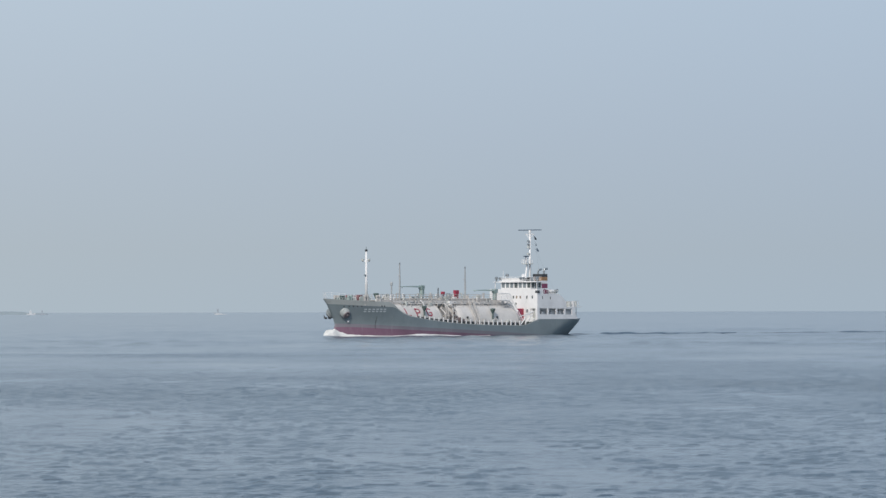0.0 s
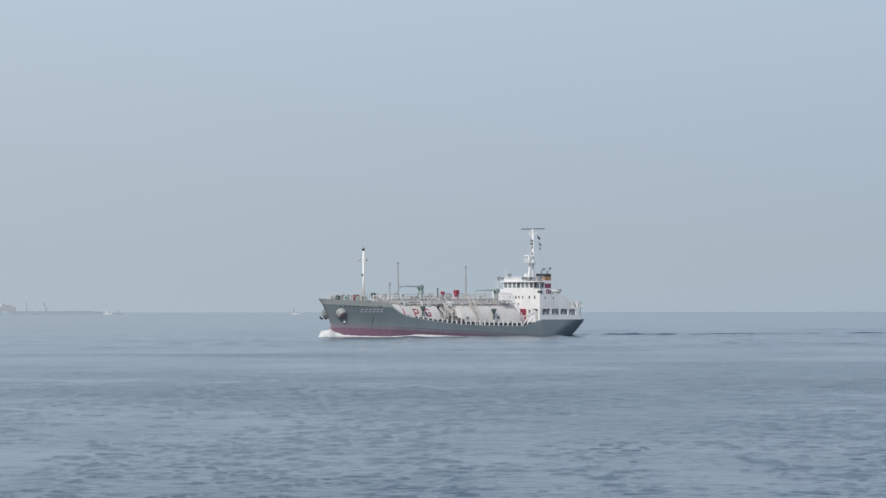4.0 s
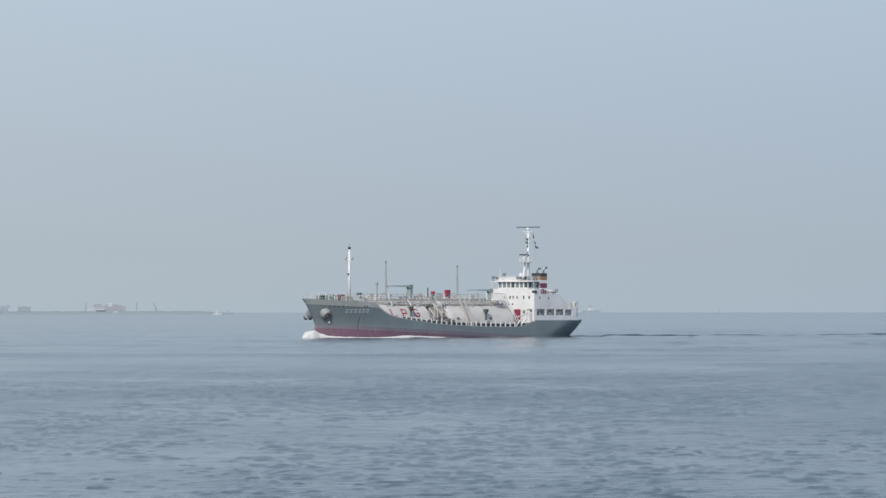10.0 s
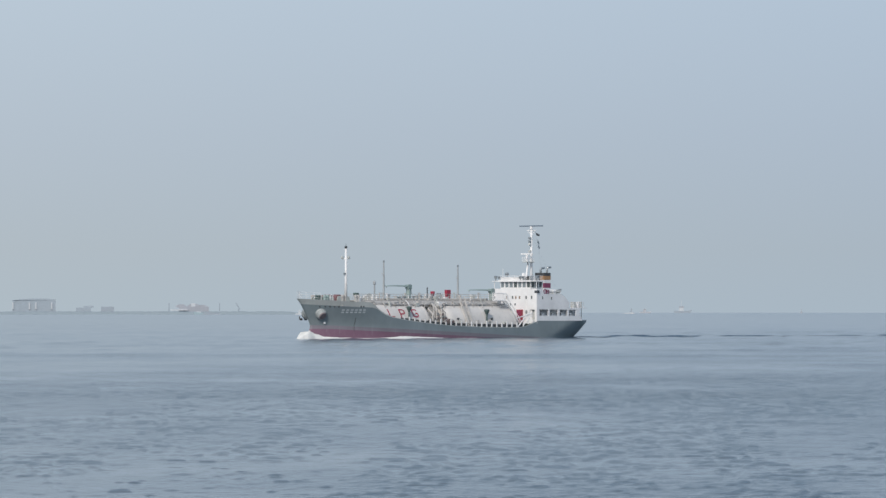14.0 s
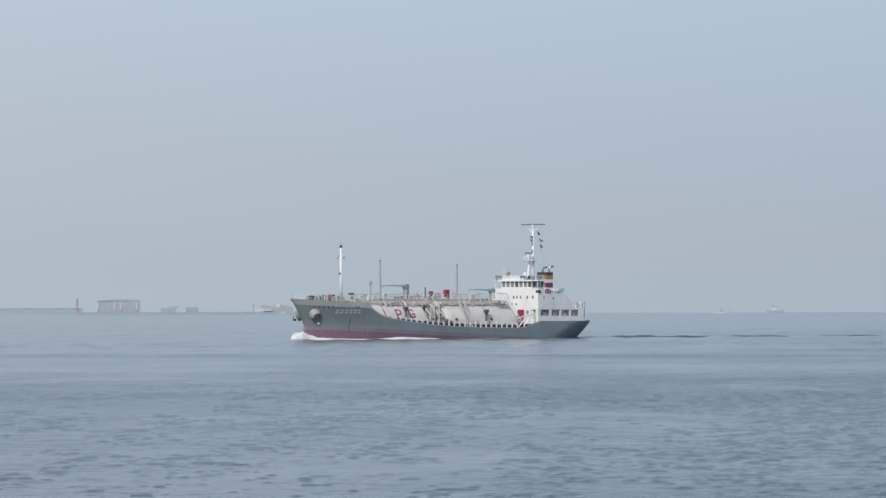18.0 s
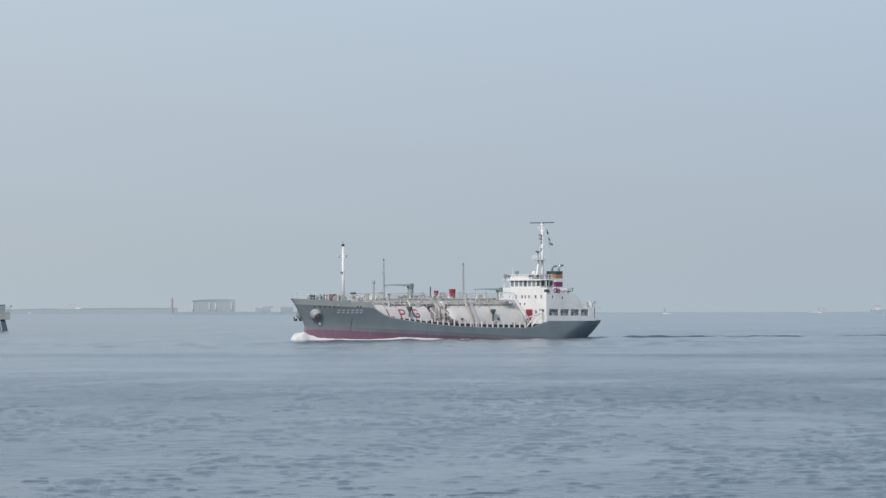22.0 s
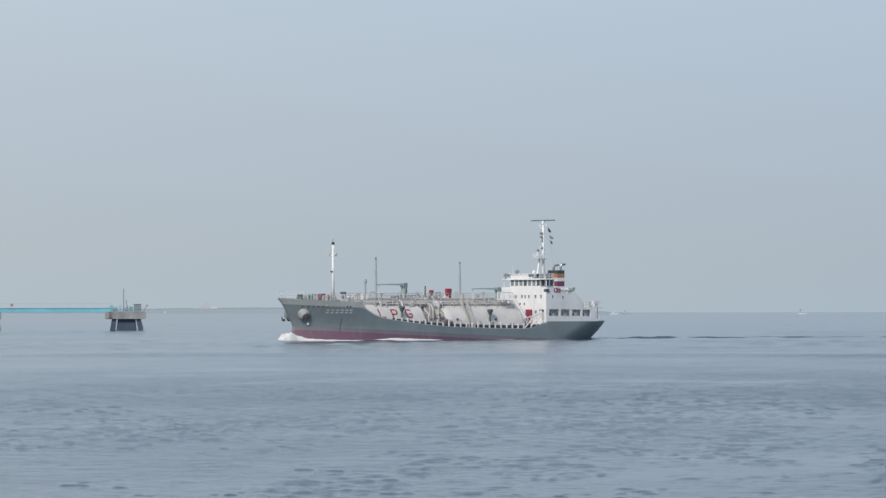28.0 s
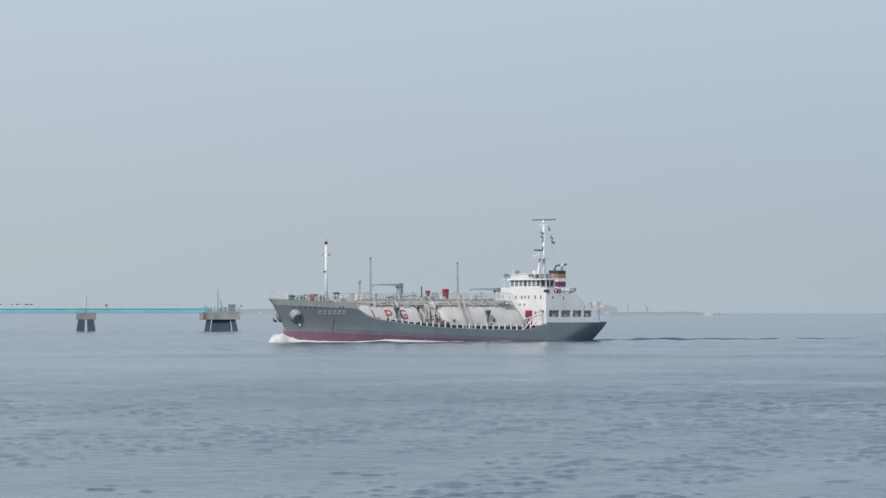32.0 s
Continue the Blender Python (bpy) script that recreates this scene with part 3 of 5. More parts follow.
# pipes and valves in the gap between the tanks
for i, (x, y) in enumerate(((39.3, 3.6), (39.9, 4.3), (40.5, 4.7), (38.9, 4.6), (41.2, 4.9))):
    bm = bmesh.new()
    path_tube(bm, [(x, y, 1.3), (x, y, 3.6 + 0.25 * i), (x - 0.5, y - 0.9, 5.2 + 0.1 * i)], 0.10)
    part("riser_pipe", bm, PIPE, ship)
    bm = bmesh.new()
    tube(bm, (x, y, 2.6 + 0.2 * i), (x, y, 2.7 + 0.2 * i), 0.24, seg=12)
    tube(bm, (x, y + 0.1, 3.2), (x, y + 0.4, 3.2), 0.10)
    part("valve", bm, CRANE_GREEN if i % 2 else PIPE, ship)
for x, y, z in ((38.6, 4.95, 4.2), (39.4, 5.0, 4.6), (40.5, 4.9, 4.8), (41.5, 4.95, 3.9)):
    bm = bmesh.new()
    path_tube(bm, [(x, y, 1.3), (x, y, z - 0.35), (x - 0.1, y - 0.25, z - 0.05), (x - 0.15, y - 1.3, z + 0.75)], 0.13, 8)
    part("loading_pipe", bm, PIPE, ship, "pale grey loading pipe")
# added pale plate: keeps the gap between the tanks from going black
block("gap_filler", PIPE, ship, 39.0, 41.2, 3.5, 3.6, 1.3, 4.9, label="pale plate added to lighten the gap behind the loading pipes")
block("tank_saddle", CREAM, ship, 38.55, 38.85, -4.7, 4.3, 1.3, 4.7, label="pale steel saddle between the tanks")
rack = block("pipe_rack", PIPE, ship, 38.9, 39.3, -2.4, 2.4, 4.9, 5.5, label="pale grey pipe rack between the tanks")
for y in (-4.4, -2.2, 2.2, 4.4):
    rod("rack_post", PIPE, rack, (39.1, y, 1.25), (39.1, y * 0.6, 5.0), 0.11)
for x0, z0, x1, z1 in ((38.7, 2.6, 40.6, 4.3), (39.4, 3.4, 41.2, 2.3), (38.2, 3.9, 39.9, 5.2)):
    rod("slanting_pipe", PIPE, ship, (x0, 4.85, z0), (x1, 4.7, z1), 0.11)
for x, z in ((38.7, 3.0), (39.4, 3.7), (40.4, 3.2)):
    rod("manifold", PIPE, ship, (x, 0.5, z), (x, 5.25, z), 0.14)
    rod("manifold_flange", RUST, ship, (x, 5.25, z), (x, 5.32, z), 0.24)
# hose saddles, hydrants and lockers on the narrow side deck
rs = np.random.RandomState(23)
for k in range(26):
    x, s = 22.5 + 24 * rs.rand(), (1, 1, -1)[rs.randint(3)]
    z = stepped(x, SHEER)
    w, h = 0.12 + 0.22 * rs.rand(), 0.55 + 0.75 * rs.rand()
    y = s * 5.02
    bm = bmesh.new()
    if rs.rand() < 0.5:
        box(bm, x - w, x + w, y - 0.14, y + 0.14, 1.25, z + h)
    else:
        tube(bm, (x, y, 1.25), (x, y, z + h), 0.09)
        tube(bm, (x - w, y, z + h), (x + w, y, z + h), 0.08)
    part("deck_fitting", bm, (PIPE, RUST, WHITE, PALE_GREY, DARK)[rs.randint(5)], ship)


for x, y, z, r in ((38.2, 5.15, 2.35, 0.30), (37.7, 5.1, 2.6, 0.34), (37.2, 5.2, 2.3, 0.26), (36.7, 5.1, 2.45, 0.22)):
    bm = bmesh.new()
    tube(bm, (x, y - 0.25, z), (x, y + 0.2, z), r, seg=12)
    tube(bm, (x, y, 1.25), (x, y, z), 0.10)
    part("cargo_valve", bm, RUST, ship, "rusty brown cargo valve wheel")
rs = np.random.RandomState(5)
for k in range(78):
    x, y = 22.5 + (33 * rs.rand() if k < 46 else 12 + 21 * rs.rand()), rs.choice([-1.2, 0.3, 1.3, 2.6, 2.9])
    z0 = 6.08 if y < 2 else 5.0
    h, kind_of = 0.5 + 0.8 * rs.rand(), rs.randint(4)
    bm = bmesh.new()
    mat = (PIPE, WHITE, STEEL, PALE_GREY)[rs.randint(4)]
    if kind_of == 0:
        tube(bm, (x, y, z0), (x, y, z0 + h), 0.11)
        tube(bm, (x - 0.3, y, z0 + h), (x + 0.3, y, z0 + h), 0.07)
        part("valve", bm, mat, ship)
    elif kind_of == 1:
        box(bm, x - 0.35, x + 0.35, y - 0.3, y + 0.3, z0, z0 + h * 0.8)
        part("junction_box", bm, mat, ship)
    elif kind_of == 2:
        path_tube(bm, [(x, y, z0), (x, y, z0 + h), (x + 0.9, y, z0 + h), (x + 0.9, y, z0)], 0.10)
        part("pipe_loop", bm, mat, ship)
    else:
        tube(bm, (x, y, z0), (x, y, z0 + h * 0.7), 0.3, 0.26, 10)
        part("tank_dome", bm, mat, ship)
# struts that carry the outer pipes on the tank's shoulder
x = 22.6
while x < 55:
    if not 38 < x < 41:
        bm = bmesh.new()
        path_tube(bm, [(x, 1.9, 5.9), (x, 3.3, 5.35), (x, 3.3, 4.75)], 0.06)
        part("pipe_strut", bm, PIPE, ship)
    x += 2.4


def stairs(name, a, b, width, parent, mat=PIPE, steps=12):
    a, b = Vector(a), Vector(b)
    across = Vector((0, 0, 1)).cross(b - a).normalized() * width / 2
    fl = part(name, two_rails(a, b, across), mat, parent, "steep steel stairs")
    for k in range(1, steps):
        c = a.lerp(b, k / steps)
        rod("tread", PIPE, fl, c + across, c - across, 0.05, seg=4)
    return fl


def two_rails(a, b, across):
    bm = bmesh.new()
    for s in (1, -1):
        tube(bm, a + across * s, b + across * s, 0.085)
        tube(bm, a + across * s + Vector((0, 0, 0.7)), b + across * s + Vector((0, 0, 0.7)), 0.06)
        for k in range(5):
            c = a.lerp(b, k / 4) + across * s
            tube(bm, c, c + Vector((0, 0, 0.7)), 0.035)
    return bm


stairs("tank_stairs", (32.6, 5.6, 1.5), (32.4, 3.1, 6.05), 1.1, ship, PIPE, 16)
# landing and stairs at the round end of the after tank
arc = [(x, float(np.interp(x, [18.3, 22.3, 24.9], [1.5, 6.0, 6.1]))) for x in np.linspace(24.9, 18.3, 20)]
bm = bmesh.new()
path_tube(bm, [(x, 3.3, z) for x, z in arc], 0.09)
end_flight = part("end_stairs", bm, WHITE, ship, "white stairs down the round end of the tank")
bm = bmesh.new()
path_tube(bm, [(x, 4.1, z) for x, z in arc], 0.09)
part("stringer", bm, WHITE, end_flight)
for y0 in (3.3, 4.1):
    bm = bmesh.new()
    path_tube(bm, [(x - 0.05, y0, z + (1.25 if z > 5.6 else 0.8)) for x, z in arc], 0.055)
    part("stair_rail", bm, WHITE, end_flight)
    for x, z in arc:
        tall = 1.25 if z > 5.6 else 0.8
        rod("rail_post", WHITE, end_flight, (x, y0, z), (x - 0.05, y0, z + tall), 0.075 if z > 5.6 else 0.045, seg=6)
for x, z in arc:
    rod("tread", WHITE, end_flight, (x, 3.3, z), (x, 4.1, z), 0.06, seg=5)

# a white pipe that drops from the walkway to the forward cowl
bm = bmesh.new()
path_tube(bm, [(45.4, 2.3, 6.1), (45.8, 3.3, 5.55), (46.6, 4.6, 4.55)], 0.07, 8)
part("drop_pipe", bm, WHITE, ship, "white pipe down the tank's shoulder")

# masts and posts on the cargo deck
bm = bmesh.new()
tube(bm, (57.5, 0, 4.95), (57.5, 0, 14.8), 0.27, 0.17, 12)
foremast = part("foremast", bm, WHITE, ship, "white tapered foremast", True)
rod("crosstree", WHITE, foremast, (57.5, -0.9, 13.05), (57.5, 0.9, 13.05), 0.07)
for y in (-0.75, 0.75):
    block("floodlight", PALE_GREY, foremast, 57.45, 57.8, y - 0.2, y + 0.2, 13.1, 13.5)
block("mast_light", BLACK, foremast, 57.3, 57.7, -0.17, 0.17, 14.8, 15.2)
rod("lightning_rod", BLACK, foremast, (57.5, 0, 15.2), (57.5, 0, 15.65), 0.03)
block("signal_lamp", STEEL, foremast, 57.6, 58.0, -0.15, 0.15, 10.4, 10.7)
for i in range(14):
    rod("rung", WHITE, foremast, (57.28, -0.3, 5.6 + i * 0.55), (57.28, 0.3, 5.6 + i * 0.55), 0.025, seg=4)
for x, top in ((48.4, 12.7), (30.15, 12.05)):
    bm = bmesh.new()
    tube(bm, (x, 0, 6.0), (x, 0, top - 2.2), 0.17, 0.15)
    tube(bm, (x, 0, top - 2.2), (x, 0, top), 0.13, 0.11)
    vm = part("vent_mast", bm, MAST_GREY, ship, "grey vent mast")
    spin_bm = bmesh.new()
    spin(spin_bm, (x, 0), [(0.11, top - 0.2), (0.14, top - 0.15), (0.14, top + 0.1), (0.07, top + 0.2)], 10)
    part("vent_head", spin_bm, STEEL, vm)
    rod("bracket", PIPE, vm, (x, 0, top - 2.1), (x + 0.5, 0, top - 2.1), 0.05)
    for k in range(9):
        rod("rung", MAST_GREY, vm, (x - 0.2, -0.18, 6.6 + 0.45 * k), (x - 0.2, 0.18, 6.6 + 0.45 * k), 0.02, seg=4)
bm = bmesh.new()
tube(bm, (50.65, 0, 6.0), (50.65, 0, 8.8), 0.13)
spin(bm, (50.65, 0), [(0.15, 8.7), (0.25, 8.8), (0.25, 9.2), (0.12, 9.4)], 10)
part("relief_vent", bm, MAST_GREY, ship, "pale mushroom-topped vent pipe")
bm = bmesh.new()
tube(bm, (37.76, 0.0, 6.0), (37.76, 0.0, 8.3), 0.10)
part("pipe_post", bm, DARK, ship, "dark pipe post")
# red hooded ventilators
for x, y, w, z0, z1, taper in ((36.43, 0.0, 0.40, 6.55, 7.6, True), (32.69, 0.0, 0.46, 6.05, 7.9, False)):
    bm = bmesh.new()
    if taper:
        spin(bm, (x, y), [(0.12, 6.05), (0.12, z0), (w, z1 - 0.25), (w, z1), (0.2, z1 + 0.05)], 12)
    else:
        box(bm, x - w, x + w, y - 0.3, y + 0.3, z0 + 1.05, z1)
        for dx in (-0.29, 0.29):
            box(bm, x + dx - 0.17, x + dx + 0.17, y - 0.2, y + 0.2, z0, z0 + 1.05)
    part("red_ventilator", bm, RED, ship, "red hooded ventilator")
# dark green cowls along the deck edge and on the foredeck
for x, y, z0, z1 in ((47.05, 4.7, 1.3, 5.0), (27.9, 4.75, 1.3, 4.5), (57.1, 2.0, 5.0, 7.3), (46.1, -4.75, 1.3, 4.9), (25.6, -4.75, 1.3, 4.6)):
    bm = bmesh.new()
    spin(bm, (x, y), [(0.16, z0), (0.16, z1 - 0.9), (0.24, z1 - 0.75), (0.5, z1 - 0.2), (0.5, z1), (0.2, z1 + 0.06)], 12)
    part("cowl_vent", bm, GREEN, ship, "dark green cowl ventilator")
for x in (26.6, 35.0):
    bm = bmesh.new()
    tube(bm, (x, 4.55, 2.9), (x, 4.85, 2.9), 0.2, seg=12)
    part("manhole", bm, DARK, ship)


# hose cranes: a post with a stowed level jib
def hose_crane(x, y, reach, z):
    bm = bmesh.new()
    tube(bm, (x, y, 5.2), (x, y, z - 0.35), 0.42, 0.38, 12)
    post = part("crane_post", bm, POST_GREEN, ship, "dull green hose crane post", True)
    block("slewing_head", POST_GREEN, post, x - 0.5, x + 0.4, y - 0.4, y + 0.4, z - 0.45, z + 0.25)
    bm = bmesh.new()
    rise = [(x + reach * u, z + 0.14 + 0.05 * math.sin(math.pi * u) - 0.06 * u) for u in np.linspace(0, 1, 9)]
    prism(bm, rise + [(a, b - 0.30 + 0.16 * k / 8) for k, (a, b) in list(enumerate(rise))[::-1]], y - 0.3, y + 0.3, "y")
    part("jib", bm, CRANE_GREEN, post, "level green jib")
    rod("hook", STEEL, post, (x + reach - 0.15, y, z), (x + reach - 0.15, y, z - 0.3), 0.06)
    for k in range(3):
        rod("hydraulic_line", GREEN, post, (x - 0.5, y - 0.2 + 0.2 * k, z - 1.4), (x - 0.35, y - 0.2 + 0.2 * k, z + 0.3), 0.06)


hose_crane(42.4, 0.0, 5.5, 8.5)
hose_crane(21.7, 0.0, 5.8, 7.85)

# foredeck gear
def winch(x, y, r, length, drum_mat, name, label):
    """A drum between pale flanges on a welded bed, with a gear case at one end."""
    bm = bmesh.new()
    tube(bm, (x, y - length / 2, 6.2), (x, y + length / 2, 6.2), r * 0.72, seg=16)
    drum = part(name, bm, drum_mat, ship, label)
    for k in (-1, 0, 1):
        bm = bmesh.new()
        tube(bm, (x, y + k * length / 2 - 0.06, 6.2), (x, y + k * length / 2 + 0.06, 6.2), r, seg=16)
        part("flange", bm, PALE_GREY, drum)
    block("bed", PALE_GREY, drum, x - 0.6, x + 0.6, y - length / 2 - 0.15, y + length / 2 + 0.15, 5.05, 5.62)
    block("gear_case", GREEN, drum, x - 0.35, x + 0.3, y - length / 2 - 0.6, y - length / 2 - 0.1, 5.5, 6.6)


winch(62.6, 1.0, 0.55, 1.3, GREEN, "mooring_winch", "dark green mooring winch with pale flanges")
winch(62.6, -1.4, 0.55, 1.3, GREEN, "mooring_winch", "dark green mooring winch with pale flanges")
winch(58.5, 0.9, 0.5, 1.0, BLACK, "warping_drum", "dark warping drum with pale flanges")
for y in (1.0, -1.3):
    bm = bmesh.new()
    prism(bm, [(61.5, 5.1), (61.5, 6.2)] + [(60.7 - 0.8 * math.cos(a + math.pi), 6.2 + 0.85 * math.sin(a)) for a in np.linspace(0.25, math.pi - 0.25, 9)] + [(59.9, 6.2), (59.9, 5.1)], y - 0.6, y + 0.6, "y")
    lass = part("windlass", bm, DULL_RED, ship, "dull red rounded windlass cover")
    for d in (-0.7, 0.7):
        bm = bmesh.new()
        tube(bm, (60.7, y + d - 0.07, 6.2), (60.7, y + d + 0.07, 6.2), 0.62, seg=16)
        part("gypsy_wheel", bm, PALE_GREY, lass)
for x, y, mat in ((65.5, 1.35, GREEN), (64.2, 2.0, CRANE_GREEN), (61.6, 3.6, PIPE), (59.3, 4.4, PIPE)):
    for s in (1, -1) if x < 64 else (1,):
        bm = bmesh.new()
        for d in (-0.33, 0.33):
            spin(bm, (x + d, s * y), [(0.2, 5.1), (0.2, 6.5), (0.26, 6.55), (0.26, 6.92), (0.2, 6.97)], 10)
        part("mooring_bitt", bm, mat, ship, "twin mooring posts")
for x, y in ((63.6, 1.6), (63.3, 2.4)):
    bm = bmesh.new()
    for d in (-0.3, 0.3):
        tube(bm, (x + d, y, 5.1), (x + d, y, 6.95), 0.05)
    tube(bm, (x - 0.3, y, 6.95), (x + 0.3, y, 6.95), 0.05)
    tube(bm, (x - 0.3, y, 6.5), (x + 0.3, y, 6.5), 0.04)
    part("fairlead_frame", bm, WHITE, ship, "white pipe frame of a roller fairlead")
bm = bmesh.new()
spin(bm, (57.9, -1.6), [(0.3, 5.1), (0.3, 6.3), (0.5, 6.3), (0.5, 6.6), (0.15, 6.75)], 12)
part("mushroom_vent", bm, CRANE_GREEN, ship, "green mushroom ventilator")
block("foredeck_locker", WHITE, ship, 57.4, 58.2, 2.7, 3.4, 5.05, 6.3, label="white steel deck locker")


# pipe rails: follow points on the deck edge
def rail(parent, pts, height, mat=WHITE, levels=3, gap=1.2, r=0.034):
    for k in range(1, levels + 1):
        bm = bmesh.new()
        path_tube(bm, [(p[0], p[1], p[2] + height * k / levels) for p in pts], r, 5)
        part("hand_rail", bm, mat, parent)
    for a, b in zip(pts, pts[1:]):
        a, b = Vector(a), Vector(b)
        n = max(1, round((b - a).length / gap))
        for k in range(n):
            c = a.lerp(b, k / n)
            rod("rail_post", mat, parent, c, c + Vector((0, 0, height)), r, seg=5)


bow = [(x, half_breadth(x, 6.1) - 0.1, stepped(x, SHEER) - 0.05) for x in (65.6, 66.6, 67.7, 68.6)]
rail(ship, bow + [(69.0, 0, 6.3)] + [(x, -y, z) for x, y, z in bow[::-1]], 1.2, r=0.02)

# ---- the deckhouse at the stern ----
bm = bmesh.new()
box(bm, 4.75, 16.1, -4.3, 4.3, 2.0, 4.72)
box(bm, 10.14, 16.1, -5.0, 5.0, 4.84, 6.86)
house = part("deckhouse", bm, WHITE, ship, "white painted deckhouse in three tiers")
ZT = 8.15


def wall_with_openings(name, plane, at, thick, a0, a1, z0, z1, holes, mat, parent, label=""):
    """A plate across one axis with square openings cut through it: built of the strips between the holes."""
    cuts_a = sorted({a0, a1, *[h[0] for h in holes], *[h[1] for h in holes]})
    cuts_z = sorted({z0, z1, *[h[2] for h in holes], *[h[3] for h in holes]})
    bm = bmesh.new()
    for p, q in zip(cuts_a, cuts_a[1:]):
        for r, t in zip(cuts_z, cuts_z[1:]):
            ca, cz = (p + q) / 2, (r + t) / 2
            if any(h[0] < ca < h[1] and h[2] < cz < h[3] for h in holes):
                continue
            if plane == "x":
                box(bm, at - thick, at, p, q, r, t)
            else:
                box(bm, p, q, min(at, at - thick), max(at, at - thick), r, t)
    bmesh.ops.remove_doubles(bm, verts=bm.verts[:], dist=0.001)
    bm.faces.ensure_lookup_table()
    seen = {}
    for f in bm.faces:
        seen.setdefault(tuple(sorted(v.index for v in f.verts)), []).append(f)
    bmesh.ops.delete(bm, geom=[f for fs in seen.values() if len(fs) > 1 for f in fs], context="FACES_ONLY")
    return part(name, bm, mat, parent, label)


FX = 16.3
front_win = [(-1.40, 0.36, 0.5), (0.02, 0.36, 0.5), (0.78, 0.36, 0.5), (1.66, 0.36, 0.5), (3.25, 0.34, 0.55), (4.55, 0.34, 0.55), (-2.9, 0.36, 0.5), (-4.3, 0.36, 0.5)]
low_win = [(-0.42, 0.36, 0.36), (0.62, 0.36, 0.36)]
holes = [(y - w / 2, y + w / 2, 6.62 - h / 2, 6.62 + h / 2) for y, w, h in front_win] + [(y - w / 2, y + w / 2, 5.42 - h / 2, 5.42 + h / 2) for y, w, h in low_win]
holes += [(4.05, 5.25, 2.75, 4.5)]
wall_with_openings("front_wall", "x", FX, 0.14, -5.75, 5.75, 2.1, ZT, holes, WHITE, house)
for k, (y, w, h) in enumerate(front_win + low_win):
    z = 6.62 if k < len(front_win) else 5.42
    block("window_pane", CURTAIN if k in (0, 2, 3) else GLASS, house, FX - 0.11, FX - 0.05, y - w / 2 - 0.02, y + w / 2 + 0.02, z - h / 2 - 0.02, z + h / 2 + 0.02)
    bm = bmesh.new()
    for a, b, c, d in ((-w / 2 - 0.06, -w / 2, -h / 2 - 0.06, h / 2 + 0.06), (w / 2, w / 2 + 0.06, -h / 2 - 0.06, h / 2 + 0.06), (-w / 2, w / 2, h / 2, h / 2 + 0.06), (-w / 2, w / 2, -h / 2 - 0.06, -h / 2)):
        box(bm, FX - 0.02, FX + 0.03, y + a, y + b, z + c, z + d)
    part("window_frame", bm, WHITE, house)
locker = block("fire_locker", RED, ship, FX + 0.003, FX + 0.55, 1.4, 2.5, 2.15, 4.5, label="red fire gear locker")
for y in (1.62, 1.95, 2.28):
    block("locker_slat", MAROON, locker, FX + 0.55, FX + 0.57, y - 0.11, y + 0.11, 2.4, 4.35)
block("side_lamp_box", DARK, house, FX - 0.6, FX + 0.02, 5.2, 5.9, 7.35, 7.85)
block("passage_door", PALE_GREY, house, FX - 0.62, FX - 0.54, 4.0, 5.4, 2.1, 4.6, label="pale grey door at the head of the side passage")
rod("front_pipe", WHITE, house, (FX + 0.06, 3.05, 2.7), (FX + 0.06, 3.05, 6.0), 0.05)
block("front_vent", STEEL, house, FX, FX + 0.12, 3.2, 3.55, 3.8, 4.35)
# port and starboard screens with four large openings
SIDE = [(13.38, 15.62, 3.45, 4.52), (10.88, 12.92, 3.45, 4.50), (8.43, 10.42, 3.45, 4.48), (6.2, 8.0, 3.4, 4.45)]
